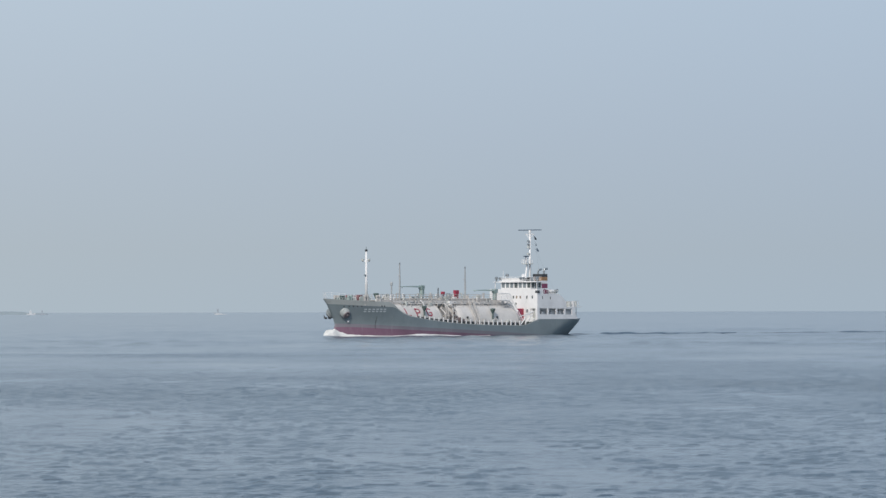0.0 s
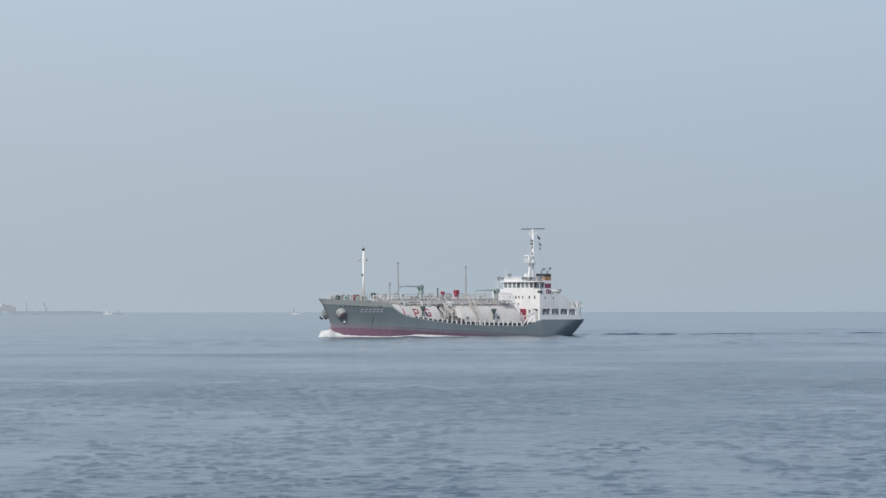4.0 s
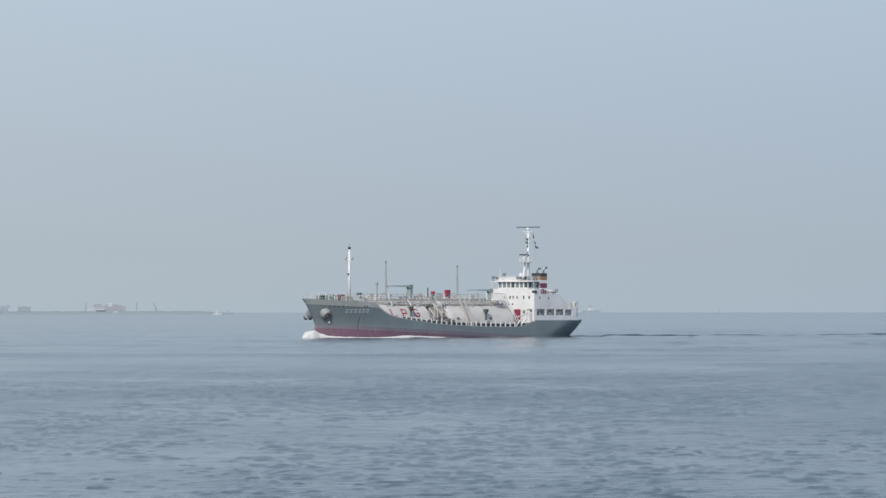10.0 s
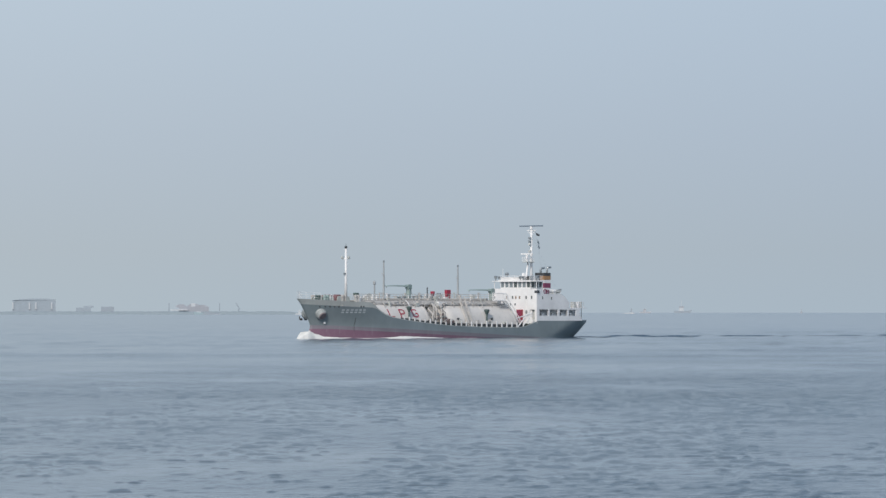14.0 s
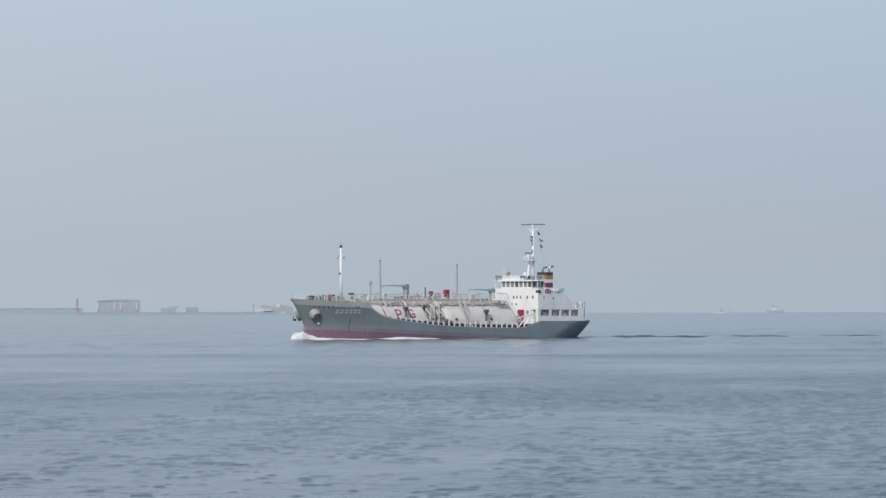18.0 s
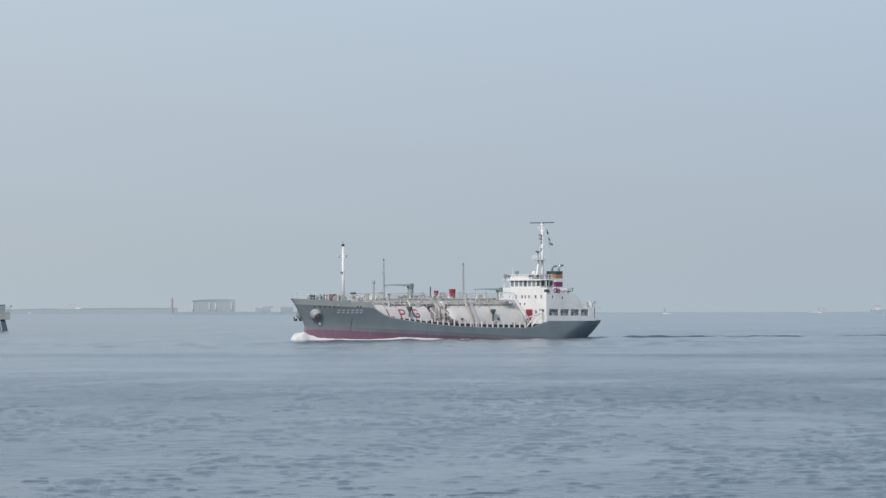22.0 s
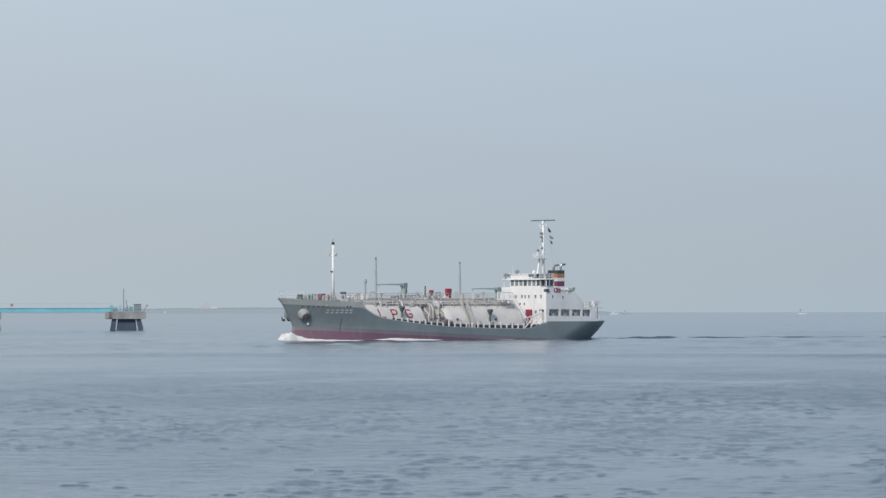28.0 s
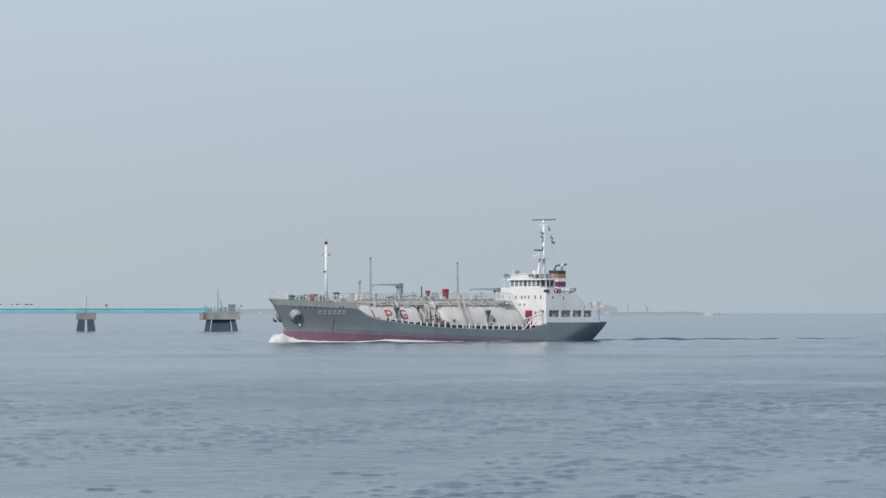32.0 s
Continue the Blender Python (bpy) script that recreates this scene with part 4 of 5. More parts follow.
for s in (1, -1):
    y = s * 5.76
    wall_with_openings("side_screen", "y", y, s * 0.12, 5.2, FX - 0.14, 2.55, 4.78, SIDE, WHITE, house)
    upper_holes = [(14.62, 14.92, 6.3, 6.8), (12.33, 12.63, 6.2, 6.7)]
    wall_with_openings("upper_wall", "y", y, s * 0.12, 10.0, FX - 0.14, 4.78, 6.9, upper_holes, WHITE, house)
    bm = bmesh.new()
    prism(bm, [(10.0, 6.9), (FX - 0.14, 6.9), (FX - 0.14, 8.15), (14.75, 8.12), (14.45, 7.25), (10.0, 7.15)], y - s * 0.12, y, "y")
    part("wing_bulwark", bm, WHITE, house)
    bm = bmesh.new()
    prism(bm, [(7.9, 4.78), (10.0, 4.78), (10.0, 7.15), (9.75, 7.1), (8.9, 6.6), (8.2, 6.02), (7.9, 5.75)], y - s * 0.12, y, "y")
    part("boat_deck_bulwark", bm, WHITE, house, "white bulwark sloping down to the stern")
    for a, b, c, d in upper_holes:
        block("window_pane", GLASS, house, a - 0.02, b + 0.02, min(y - s * 0.1, y - s * 0.05), max(y - s * 0.1, y - s * 0.05), c - 0.02, d + 0.02)
    # inner wall of the covered side passage, with doors
    block("inner_wall", WHITE, house, 4.6, FX - 0.2, min(s * 4.3, s * 4.45), max(s * 4.3, s * 4.45), 2.0, 4.75)
    # added white blocks that make part of each opening look lighter
    for a, b, c, d in SIDE:
        m = a + (b - a) * 0.3
        block("pale_filler", WHITE, house, m - 0.35, m + 0.3, min(s * 4.62, s * 5.15), max(s * 4.62, s * 5.15), 2.05, 3.95)
    for x in (14.4, 9.3):
        block("cabin_door", STEEL, house, x - 0.35, x + 0.35, min(s * 4.45, s * 4.5), max(s * 4.45, s * 4.5), 2.1, 4.0)
    bm = bmesh.new()
    prism(bm, [(5.2, 2.55), (5.2, 3.5), (4.5, 2.7), (4.5, 2.55)], y - s * 0.12, y, "y")
    part("screen_end", bm, WHITE, house)
    for x in (3.5,):
        rod("deck_pillar", WHITE, house, (x, s * 4.6, 2.0), (x, s * 4.6, 4.8), 0.07)
# decks of the house
bm = bmesh.new()
box(bm, 3.1, FX - 0.14, -5.6, 5.6, 4.72, 4.84)
part("boat_deck", bm, WHITE, house, "white painted boat deck overhang")
bm = bmesh.new()
box(bm, 10.0, FX - 0.14, -5.62, 5.62, 6.86, 6.96)
part("bridge_deck", bm, DECK, house)
block("after_wall", WHITE, house, 10.0, 10.14, -5.6, 5.6, 4.84, 6.86)
block("main_house", WHITE, house, 4.6, 4.75, -4.4, 4.4, 2.0, 4.72)
rail(house, [(7.85, 5.6, 4.84), (5.6, 5.5, 4.84), (4.6, 5.4, 4.84), (3.2, 4.9, 4.84), (3.2, -4.9, 4.84), (4.6, -5.4, 4.84), (5.6, -5.5, 4.84), (7.85, -5.6, 4.84)], 1.0)
rail(house, [(0.3, 1.8, 2.6), (0.3, -1.8, 2.6)], 1.0)
for x0, x1, y, z0, z1, mat, name in ((3.3, 3.7, 4.2, 4.84, 5.9, PALE_GREY, "deck_box"), (4.0, 4.4, 4.2, 4.84, 5.85, WHITE, "deck_box"), (5.0, 5.6, 4.3, 4.84, 5.8, PALE_GREY, "deck_box"), (6.4, 6.9, 4.0, 4.84, 5.4, STEEL, "deck_box")):
    block(name, mat, house, x0, x1, y - 0.4, y + 0.4, z0, z1)

# wheelhouse with a ring of windows
WX0, WX1, WY = 12.5, 15.55, 3.6
wheel = block("wheelhouse", WHITE, ship, WX0, WX1, -WY, WY, 6.96, 8.36, label="white wheelhouse base")
bm = bmesh.new()
box(bm, WX0 - 0.3, WX1 + 0.35, -WY - 0.3, WY + 0.3, 9.35, 9.62)
part("wheelhouse_roof", bm, WHITE, wheel)
block("inner_core", DARK, wheel, WX0 + 0.8, WX1 - 1.2, -WY + 1.2, WY - 1.2, 8.36, 9.35)
for k in range(8):
    y = -WY + 2 * WY * k / 7
    block("window_post", WHITE, wheel, WX1 - 0.12, WX1, y - 0.13 if k else y, y + 0.13 if k < 7 else y, 8.36, 9.35)
    if k < 7:
        # some front panes carry the painted sky reflection
        block("window_pane", (GLASS, REFLECT_GLASS)[k in (0, 1, 2, 4, 5)], wheel, WX1 - 0.08, WX1 - 0.05, y + 0.13, y + 2 * WY / 7 - 0.13, 8.36, 9.35)
for s in (1, -1):
    for k in range(4):
        x = WX0 + (WX1 - 0.12 - WX0) * k / 3
        block("window_post", WHITE, wheel, x - 0.13, x + 0.13, min(s * WY, s * WY - s * 0.12), max(s * WY, s * WY - s * 0.12), 8.36, 9.35)
        if k < 3:
            block("window_pane", GLASS, wheel, x + 0.13, x + (WX1 - 0.12 - WX0) / 3 - 0.13, min(s * WY - s * 0.05, s * WY - s * 0.08), max(s * WY - s * 0.05, s * WY - s * 0.08), 8.36, 9.35)
    # open wing beside the wheelhouse, carried on posts
    rod("wing_post", WHITE, wheel, (WX1, s * 5.0, 8.1), (WX1, s * 5.0, 9.5), 0.07)
    bm = bmesh.new()
    box(bm, WX1 - 1.6, WX1 + 0.3, min(s * 3.9, s * 5.3), max(s * 3.9, s * 5.3), 9.4, 9.5)
    part("wing_roof", bm, WHITE, wheel)
    spin_bm = bmesh.new()
    spin(spin_bm, (WX1 - 0.2, s * 4.9), [(0.1, 9.5), (0.12, 9.9), (0.3, 9.95), (0.3, 10.35), (0.1, 10.45)], 10)
    part("searchlight", spin_bm, STEEL, wheel)
rail(wheel, [(WX1 + 0.2, -WY, 9.62), (WX1 + 0.2, WY, 9.62), (WX0, WY, 9.62)], 0.75)
block("roof_locker", WHITE, wheel, 13.6, 14.8, -2.6, 0.9, 9.62, 10.2)
bm = bmesh.new()
spin(bm, (14.5, -3.0), [(0.06, 9.62), (0.06, 10.4), (0.32, 10.5), (0.36, 10.8), (0.2, 11.0)], 12)
part("aerial_dome", bm, STEEL, wheel)
rod("whip_aerial", WHITE, wheel, (15.0, -3.5, 9.6), (15.0, -3.5, 11.7), 0.05, 0.03)
rail(wheel, [(14.4, 2.2, 9.62), (11.7, 2.2, 9.62)], 0.65, PIPE, 3, 0.55)
for x, y, w, h, mat in ((14.9, 1.9, 0.3, 0.6, STEEL), (14.4, 2.6, 0.35, 0.7, STEEL), (13.0, 1.4, 0.4, 0.5, WHITE), (13.0, 3.0, 0.25, 0.8, BLACK)):
    block("roof_fitting", mat, wheel, x - w, x + w, y - w, y + w, 9.62, 9.62 + h)

for y in (-3.7, 1.3, 2.0, 3.2):
    bm = bmesh.new()
    tube(bm, (WX1 + 0.1, y, 9.62), (WX1 + 0.1, y, 10.0), 0.05)
    tube(bm, (WX1 - 0.1, y, 10.12), (WX1 + 0.3, y, 10.08), 0.2, 0.24, 10)
    part("floodlight", bm, (STEEL, BLACK)[y > 2], wheel)
# compass and screens on the wheelhouse top
block("wind_screen", WHITE, wheel, WX1 + 0.08, WX1 + 0.16, -3.3, 1.0, 9.62, 10.16, label="white wind screen round the wheelhouse top")
bm = bmesh.new()
spin(bm, (13.9, 0.4), [(0.28, 9.62), (0.24, 10.3), (0.34, 10.4), (0.3, 10.8), (0.1, 10.95)], 12)
part("compass_binnacle", bm, WHITE, wheel)

# main mast with radar platform, yard, lights and aerials
bm = bmesh.new()
tube(bm, (11.45, 0, 6.96), (11.45, 0, 18.9), 0.27, 0.17, 12)
mast = part("main_mast", bm, WHITE, ship, "white signal mast", True)
bm = bmesh.new()
tube(bm, (12.9, 0, 9.6), (12.3, 0, 12.7), 0.2, 0.16, 10)
part("mast_leg", bm, WHITE, mast)
block("radar_platform", PALE_GREY, mast, 11.2, 13.2, -0.55, 0.55, 12.75, 12.9)
rail(mast, [(11.4, 0.55, 12.9), (13.2, 0.55, 12.9), (13.2, -0.55, 12.9), (11.4, -0.55, 12.9)], 0.7, gap=0.7)
bm = bmesh.new()
tube(bm, (12.6, 0, 12.9), (12.6, 0, 14.02), 0.18, 0.22, 10)
part("radar_pedestal", bm, WHITE, mast)
bm = bmesh.new()
box(bm, -0.14, 0.12, -1.05, 1.05, -0.12, 0.12)
bmesh.ops.bevel(bm, geom=bm.edges[:], offset=0.03, segments=1, affect="EDGES")
tube(bm, (0, 0, -0.2), (0, 0, -0.1), 0.16, seg=10)
scanner = part("radar_scanner", bm, BLUE_YARD, mast, "turning radar scanner with a white face")
scanner.data.materials.append(WHITE)
for f in scanner.data.polygons:
    f.material_index = 1 if f.normal.x > 0.3 or abs(f.normal.z) > 0.9 else 0
block("yard", BLUE_YARD, mast, 11.35, 11.6, -2.75, 2.75, 19.05, 19.24, label="long blue-grey yard")
bm = bmesh.new()
tube(bm, (11.45, 0, 18.6), (11.45, 0, 19.1), 0.3, 0.22, 10)
tube(bm, (11.45, -1.1, 18.35), (11.45, 1.1, 18.35), 0.07)
tube(bm, (11.45, -1.0, 18.35), (11.45, -0.2, 17.7), 0.05)
tube(bm, (11.45, 1.0, 18.35), (11.45, 0.2, 17.7), 0.05)
part("masthead", bm, WHITE, mast)
for z in (17.0, 15.9, 14.7, 16.4):
    block("mast_light", PALE_GREY if z < 16 else STEEL, mast, 11.7, 12.1, -0.2, 0.2, z - 0.16, z + 0.2)
    rod("light_bracket", WHITE, mast, (11.45, 0, z - 0.18), (12.1, 0, z - 0.18), 0.05)
rod("halyard", STEEL, mast, (11.4, 0.9, 18.3), (9.7, 0.9, 11.0), 0.007, seg=4)
FLAGS = []
for x, z, mat in ((11.25, 17.65, BLACK), (10.85, 16.4, STEEL), (10.65, 15.55, BLUE_YARD)):
    bm = bmesh.new()
    prism(bm, [(0, 0.36), (-0.35, 0.1), (-0.68, -0.12), (-0.6, -0.42), (-0.25, -0.3), (-0.05, -0.12)], -0.02, 0.02, "y")
    FLAGS.append((part("signal_flag", bm, mat, mast, "small dark signal flag"), x, z))
for s in (1, -1):
    rod("stay", STEEL, mast, (11.45, 0, 17.8), (8.6, s * 4.0, 7.0), 0.007, seg=4)

# funnel in bands, with pipes on top
FO = [(7.3, -0.7), (7.3, 0.7), (7.65, 1.1), (9.3, 1.1), (9.7, 0.7), (9.7, -0.7), (9.3, -1.1), (7.65, -1.1)]
bm = bmesh.new()
prism(bm, FO, 4.84, 8.3)
funnel = part("funnel", bm, WHITE, ship, "banded funnel")
for z0, z1, mat, label in ((8.3, 9.15, MAROON, "maroon funnel band"), (9.15, 9.7, WHITE, "white funnel band"), (9.7, 10.4, ORANGE, "orange funnel band"), (10.4, 10.95, BLACK, "black funnel top")):
    bm = bmesh.new()
    prism(bm, FO, z0, z1)
    part("funnel_band", bm, mat, funnel, label)
for x, y, r, up in ((9.5, 0.3, 0.14, 0.75), (8.6, -0.4, 0.16, 0.85), (7.8, 0.35, 0.19, 0.95)):
    bm = bmesh.new()
    path_tube(bm, [(x, y, 10.9), (x - 0.02, y, 10.95 + up * 0.6), (x - 0.2, y, 10.95 + up), (x - 0.95, y, 11.0 + up)], r, 10)
    part("exhaust_pipe", bm, STEEL, funnel, "bent grey exhaust pipe")
    rod("pipe_mouth", BLACK, funnel, (x - 0.95, y, 11.0 + up), (x - 1.0, y, 11.0 + up), r * 0.85)
# gear on the bridge deck behind the wheelhouse
for x in (11.9, 10.8):
    bm = bmesh.new()
    tube(bm, (x - 0.4, 4.6, 7.7), (x + 0.4, 4.6, 7.7), 0.36, seg=12)
    box(bm, x - 0.3, x + 0.3, 4.3, 4.9, 6.96, 7.4)
    part("life_raft", bm, WHITE, house, "white life raft canister")
block("hose_box", MAROON, house, 12.8, 13.5, 5.2, 5.55, 7.2, 7.95, label="maroon fire hose box")
block("deck_crane_base", STEEL, house, 8.7, 9.3, 3.0, 3.6, 4.84, 7.6)
block("generator_casing", PALE_GREY, house, 8.9, 9.95, 3.3, 4.9, 4.84, 7.2, label="grey machinery casing on the boat deck")
bm = bmesh.new()
rows = [(8.2, 0.05, 7.62, 7.9), (8.6, 0.45, 7.35, 7.88), (9.4, 0.62, 7.24, 7.84), (10.2, 0.6, 7.26, 7.86), (10.9, 0.3, 7.42, 7.95), (11.15, 0.04, 7.7, 8.0)]
prev = None
for x, w, z0, z1 in rows:
    cur = [bm.verts.new((x, 4.1 + k * w, z)) for k, z in ((-1, z1), (-0.8, (z0 + z1) / 2), (0, z0), (0.8, (z0 + z1) / 2), (1, z1), (0, z1 - 0.05))]
    if prev:
        for k in range(6):
            bm.faces.new((prev[k], prev[(k + 1) % 6], cur[(k + 1) % 6], cur[k]))
    else:
        bm.faces.new(cur[::-1])
    prev = cur
bm.faces.new(prev)
part("rescue_boat", bm, PALE_GREY, house, "small pale grey rescue boat on its chock", True)
rod("deck_crane_arm", STEEL, house, (9.6, 3.3, 7.7), (8.0, 3.9, 8.0), 0.16)
for x in (14.05,):
    bm = bmesh.new()
    for k in range(14):
        a, b = 2 * math.pi * k / 14, 2 * math.pi * (k + 1) / 14
        tube(bm, (x + 0.36 * math.cos(a), 5.66, 7.65 + 0.36 * math.sin(a)), (x + 0.36 * math.cos(b), 5.66, 7.65 + 0.36 * math.sin(b)), 0.09, seg=6)
    part("life_ring", bm, MAROON, house, "faded red life ring")
rail(house, [(14.4, 5.6, 7.1), (10.1, 5.6, 6.96), (10.1, -5.6, 6.96), (14.4, -5.6, 7.1)], 1.0, r=0.022)


# ---- foam at the bow and along the hull, and the trail behind; they travel with the ship ----
def foam_strip(path, widths, heights, seed):
    """A soft ragged heap of foam along a line; path: (x, y) in the ship's axes."""
    bm = bmesh.new()
    prev = None
    n = len(path)
    for i, (x, y) in enumerate(path):
        a, b = path[max(0, i - 1)], path[min(n - 1, i + 1)]
        d = Vector((b[0] - a[0], b[1] - a[1])).normalized()
        nx, ny = -d.y, d.x
        cur = []
        for k in range(17):
            t = -1 + 2 * k / 16
            lump = noise.noise(Vector((x * 1.1, y * 1.1 + t * 1.6, seed))) * 0.26 + noise.noise(Vector((x * 4.5, y * 4.5 + t * 5, seed))) * 0.2
            h = heights[i] * max(0, 1 - t * t) ** 0.7 * (1 + lump)
            w = widths[i] * (1 + 0.25 * noise.noise(Vector((x * 1.7, seed, 3.0))))
            cur.append(bm.verts.new((x + nx * t * w, y + ny * t * w, -0.05 + h)))
        if prev:
            for k in range(16):
                bm.faces.new((prev[k], prev[k + 1], cur[k + 1], cur[k]))
        prev = cur
    return bm


foam = thing("bow_wave", "white breaking bow wave along the hull", "bow wave")
for s in (1, -1):
    xs = np.linspace(69.0, 51.5, 150)
    line, wide, tall = [], [], []
    for x in xs:
        d = 69.0 - x
        line.append((x, s * max(0.12 + 0.2 * d if d < 5 else 0, half_breadth(x, 0.0) + 0.18)))
        wide.append(float(np.interp(d, [0, 0.8, 2.0, 4.0, 7, 11, 19], [0.1, 0.45, 0.7, 0.45, 0.35, 0.25, 0.12])))
        tall.append(float(np.interp(d, [0, 0.5, 1.0, 1.6, 2.4, 3.3, 4.5, 7, 10, 12, 19], [0.05, 0.42, 0.85, 1.12, 1.16, 0.82, 0.42, 0.22, 0.14, 0.10, 0.06])))
    part("bow_foam", foam_strip(line, wide, tall, 3 + s), FOAM, foam, smooth=True)
    xs = np.linspace(56.5, 38, 110)
    line = [(x, s * (half_breadth(x, 0.0) + 0.75)) for x in xs]
    part("side_foam", foam_strip(line, [0.12 + 0.6 * math.sin(math.pi * k / 109) for k in range(110)],
                                 [float(np.interp(x, [38, 42, 46, 49, 51, 53, 56.5], [0.02, 0.16, 0.28, 0.38, 0.40, 0.24, 0.10])) for x in xs], 11 + s), FOAM, foam, smooth=True)
    xs = np.linspace(41, 24, 120)
    line = [(x, s * (half_breadth(x, 0.0) + 0.25)) for x in xs]
    part("side_foam", foam_strip(line, [0.12] * 120, [0.035 + 0.11 * (x - 24) / 17 * noise.noise(Vector((x * 0.9, 7.0, s))) for x in xs], 21 + s), FOAM, foam, smooth=True)

wake = thing("wake", "long low dark ripples trailing behind the ship", "wake")


def ripple(x0, x1, y0, y1, w, h, seed):
    rs = np.random.RandomState(seed)
    bm = bmesh.new()
    n, prev = 60, None
    for i in range(n + 1):
        t = i / n
        x, y = x0 + (x1 - x0) * t, y0 + (y1 - y0) * t + 0.5 * math.sin(t * 9 + seed)
        hh = 0.84 * h * math.sin(math.pi * t) ** 0.5 * (0.72 + 0.34 * math.sin(i * 0.37 + seed) * math.sin(i * 0.13 + 2 * seed) + 0.25 * rs.rand()) if 0 < t < 1 else 0
        cur = [bm.verts.new((x, y + 0.85 * w * q, -0.05 + hh * math.exp(-(q * 2.0) ** 2))) for q in np.linspace(-1.2, 1.2, 9)]
        if prev:
            for k in range(8):
                bm.faces.new((prev[k], prev[k + 1], cur[k + 1], cur[k]))
        prev = cur
    return bm


for k, (x0, x1, y0, y1, w, h) in enumerate(((5, -34, 2.0, 3.0, 0.9, 0.46), (-22, -62, 2.6, 3.4, 0.7, 0.27), (-55, -110, 3.4, 4.5, 0.8, 0.29), (-100, -160, 4.2, 5.5, 0.8, 0.28), (-150, -240, 5.5, 7, 0.9, 0.3),
                                             (-230, -330, 7, 9, 1.0, 0.32), (-20, -50, -4, -5, 0.8, 0.18), (-110, -150, -7, -8, 0.9, 0.2), (4, -16, 3.4, 4.2, 0.6, 0.2))):
    part("ripple", ripple(x0, x1, y0, y1, w, h, k), SEA, wake, smooth=True)


# ---- mooring dolphins and the blue gangway ----
def polar(az, r, z=0.0):
    a = radians(az)
    return Vector((r * math.sin(a), r * math.cos(a), z))


def facing(az, r, z=0.0):
    """A pose at that bearing, x to the right and y away from the viewer."""
    p = polar(az, r)
    return pose(p.x, p.y, z, 0, 0, -az)


def leg(bm, xb, xt, y, w=0.63):
    prism(bm, [(xb - w, -0.8), (xb + w, -0.8), (xt + w * 0.8, 2.5), (xt - w * 0.8, 2.5)], y - w, y + w, "y")


big = thing("mooring_dolphin", "concrete mooring dolphin on dark raked piles with gear on top", "dolphin", facing(-10.478, 1152) @ Matrix.Scale(1.08, 4), group="mooring dolphins")
cap = block("cap", CONCRETE, big, -4.35, 4.35, -3.5, 3.5, 2.42, 4.05, label="weathered concrete cap")
block("cap_lip", CONCRETE, cap, -4.45, -3.0, -3.7, -3.5, 2.5, 3.9)
for y in (-2.4, 2.4):
    for xb, xt in ((-2.95, -2.45), (3.5, 2.75)):
        bm = bmesh.new()
        leg(bm, xb, xt, y)
        part("raked_pile", bm, PILE, big, "dark raked pile")
bm = bmesh.new()
prism(bm, [(-2.1, -0.8), (2.45, -0.8), (2.15, 2.5), (-1.7, 2.5)], -2.6, 2.6, "y")
part("pile_cluster", bm, PILE, big, "dark steel pile cluster")
rod("light_pole", STEEL, big, (-0.45, -1, 4.0), (-0.45, -1, 9.0), 0.12, 0.08)
rod("light_pole", STEEL, big, (0.55, 0.5, 4.0), (0.05, 0.5, 6.6), 0.09)
block("winch_house", GEAR, big, 1.75, 3.3, -1.2, 1.0, 4.0, 5.55, label="grey-blue machinery box")
block("winch_house_roof", GEAR, big, 1.6, 3.45, -1.35, 1.15, 5.55, 5.68)
for k in range(3):
    block("winch_louvre", STEEL, big, 1.85 + 0.48 * k, 2.2 + 0.48 * k, -1.26, -1.2, 4.4, 5.3)
bm = bmesh.new()
prism(bm, [(-3.1, 4.05), (-1.7, 4.05), (-2.9, 5.0), (-3.1, 5.0)], -0.4, 0.4, "y")
part("gangway_landing", bm, TEAL, big, "pale teal landing step")
block("hook_unit", TEAL, big, -2.6, -1.7, -2.4, -1.2, 4.0, 4.9)
for x in (-3.3, -2.9, -1.2):
    rod("gate_post", CYAN, big, (x, -1.6, 4.0), (x, -1.6, 5.5), 0.09)
rod("gate_bar", CYAN, big, (-3.3, -1.6, 5.2), (-2.9, -1.6, 5.2), 0.08)
block("hook_unit", GEAR, big, -0.2, 0.6, -2.4, -1.6, 4.0, 4.9)
block("hook_unit", TEAL, big, 0.75, 1.5, 0, 1.4, 4.0, 5.1)
rod("lamp_arm", STEEL, big, (3.9, -1, 4.0), (4.5, -1, 5.3), 0.07)
block("lamp", STEEL, big, 4.35, 4.8, -1.2, -0.8, 5.2, 5.5)
bm = bmesh.new()
for k in range(5):
    tube(bm, (-3.6 + 0.02 * k, -3.62 - 0.05 * k, 3.9 - 0.28 * k), (-3.2, -3.62, 3.75 - 0.28 * k), 0.14)
part("fender_chain", bm, RUST, big)
rail(big, [(-4.2, -3.3, 4.05), (4.2, -3.3, 4.05)], 1.0, TEAL, 2, 2.1)

small = thing("mooring_dolphin", "small concrete mooring dolphin on two dark raked piles", "dolphin", facing(-12.036, 1149) @ Matrix.Scale(1.08, 4), group="mooring dolphins")
cap = block("cap", CONCRETE, small, -2.15, 2.15, -2.1, 2.1, 2.4, 3.95, label="weathered concrete cap")
for y in (-1.2, 1.2):
    for s in (-1, 1):
        bm = bmesh.new()
        leg(bm, s * 1.28, s * 0.95, y, 0.93)
        part("raked_pile", bm, PILE, small, "dark raked pile")
rod("light_pole", STEEL, small, (0.15, 0, 3.9), (0.15, 0, 7.4), 0.06)
block("bollard", TEAL, small, -0.4, 0.0, -0.6, 0.0, 3.95, 4.5)

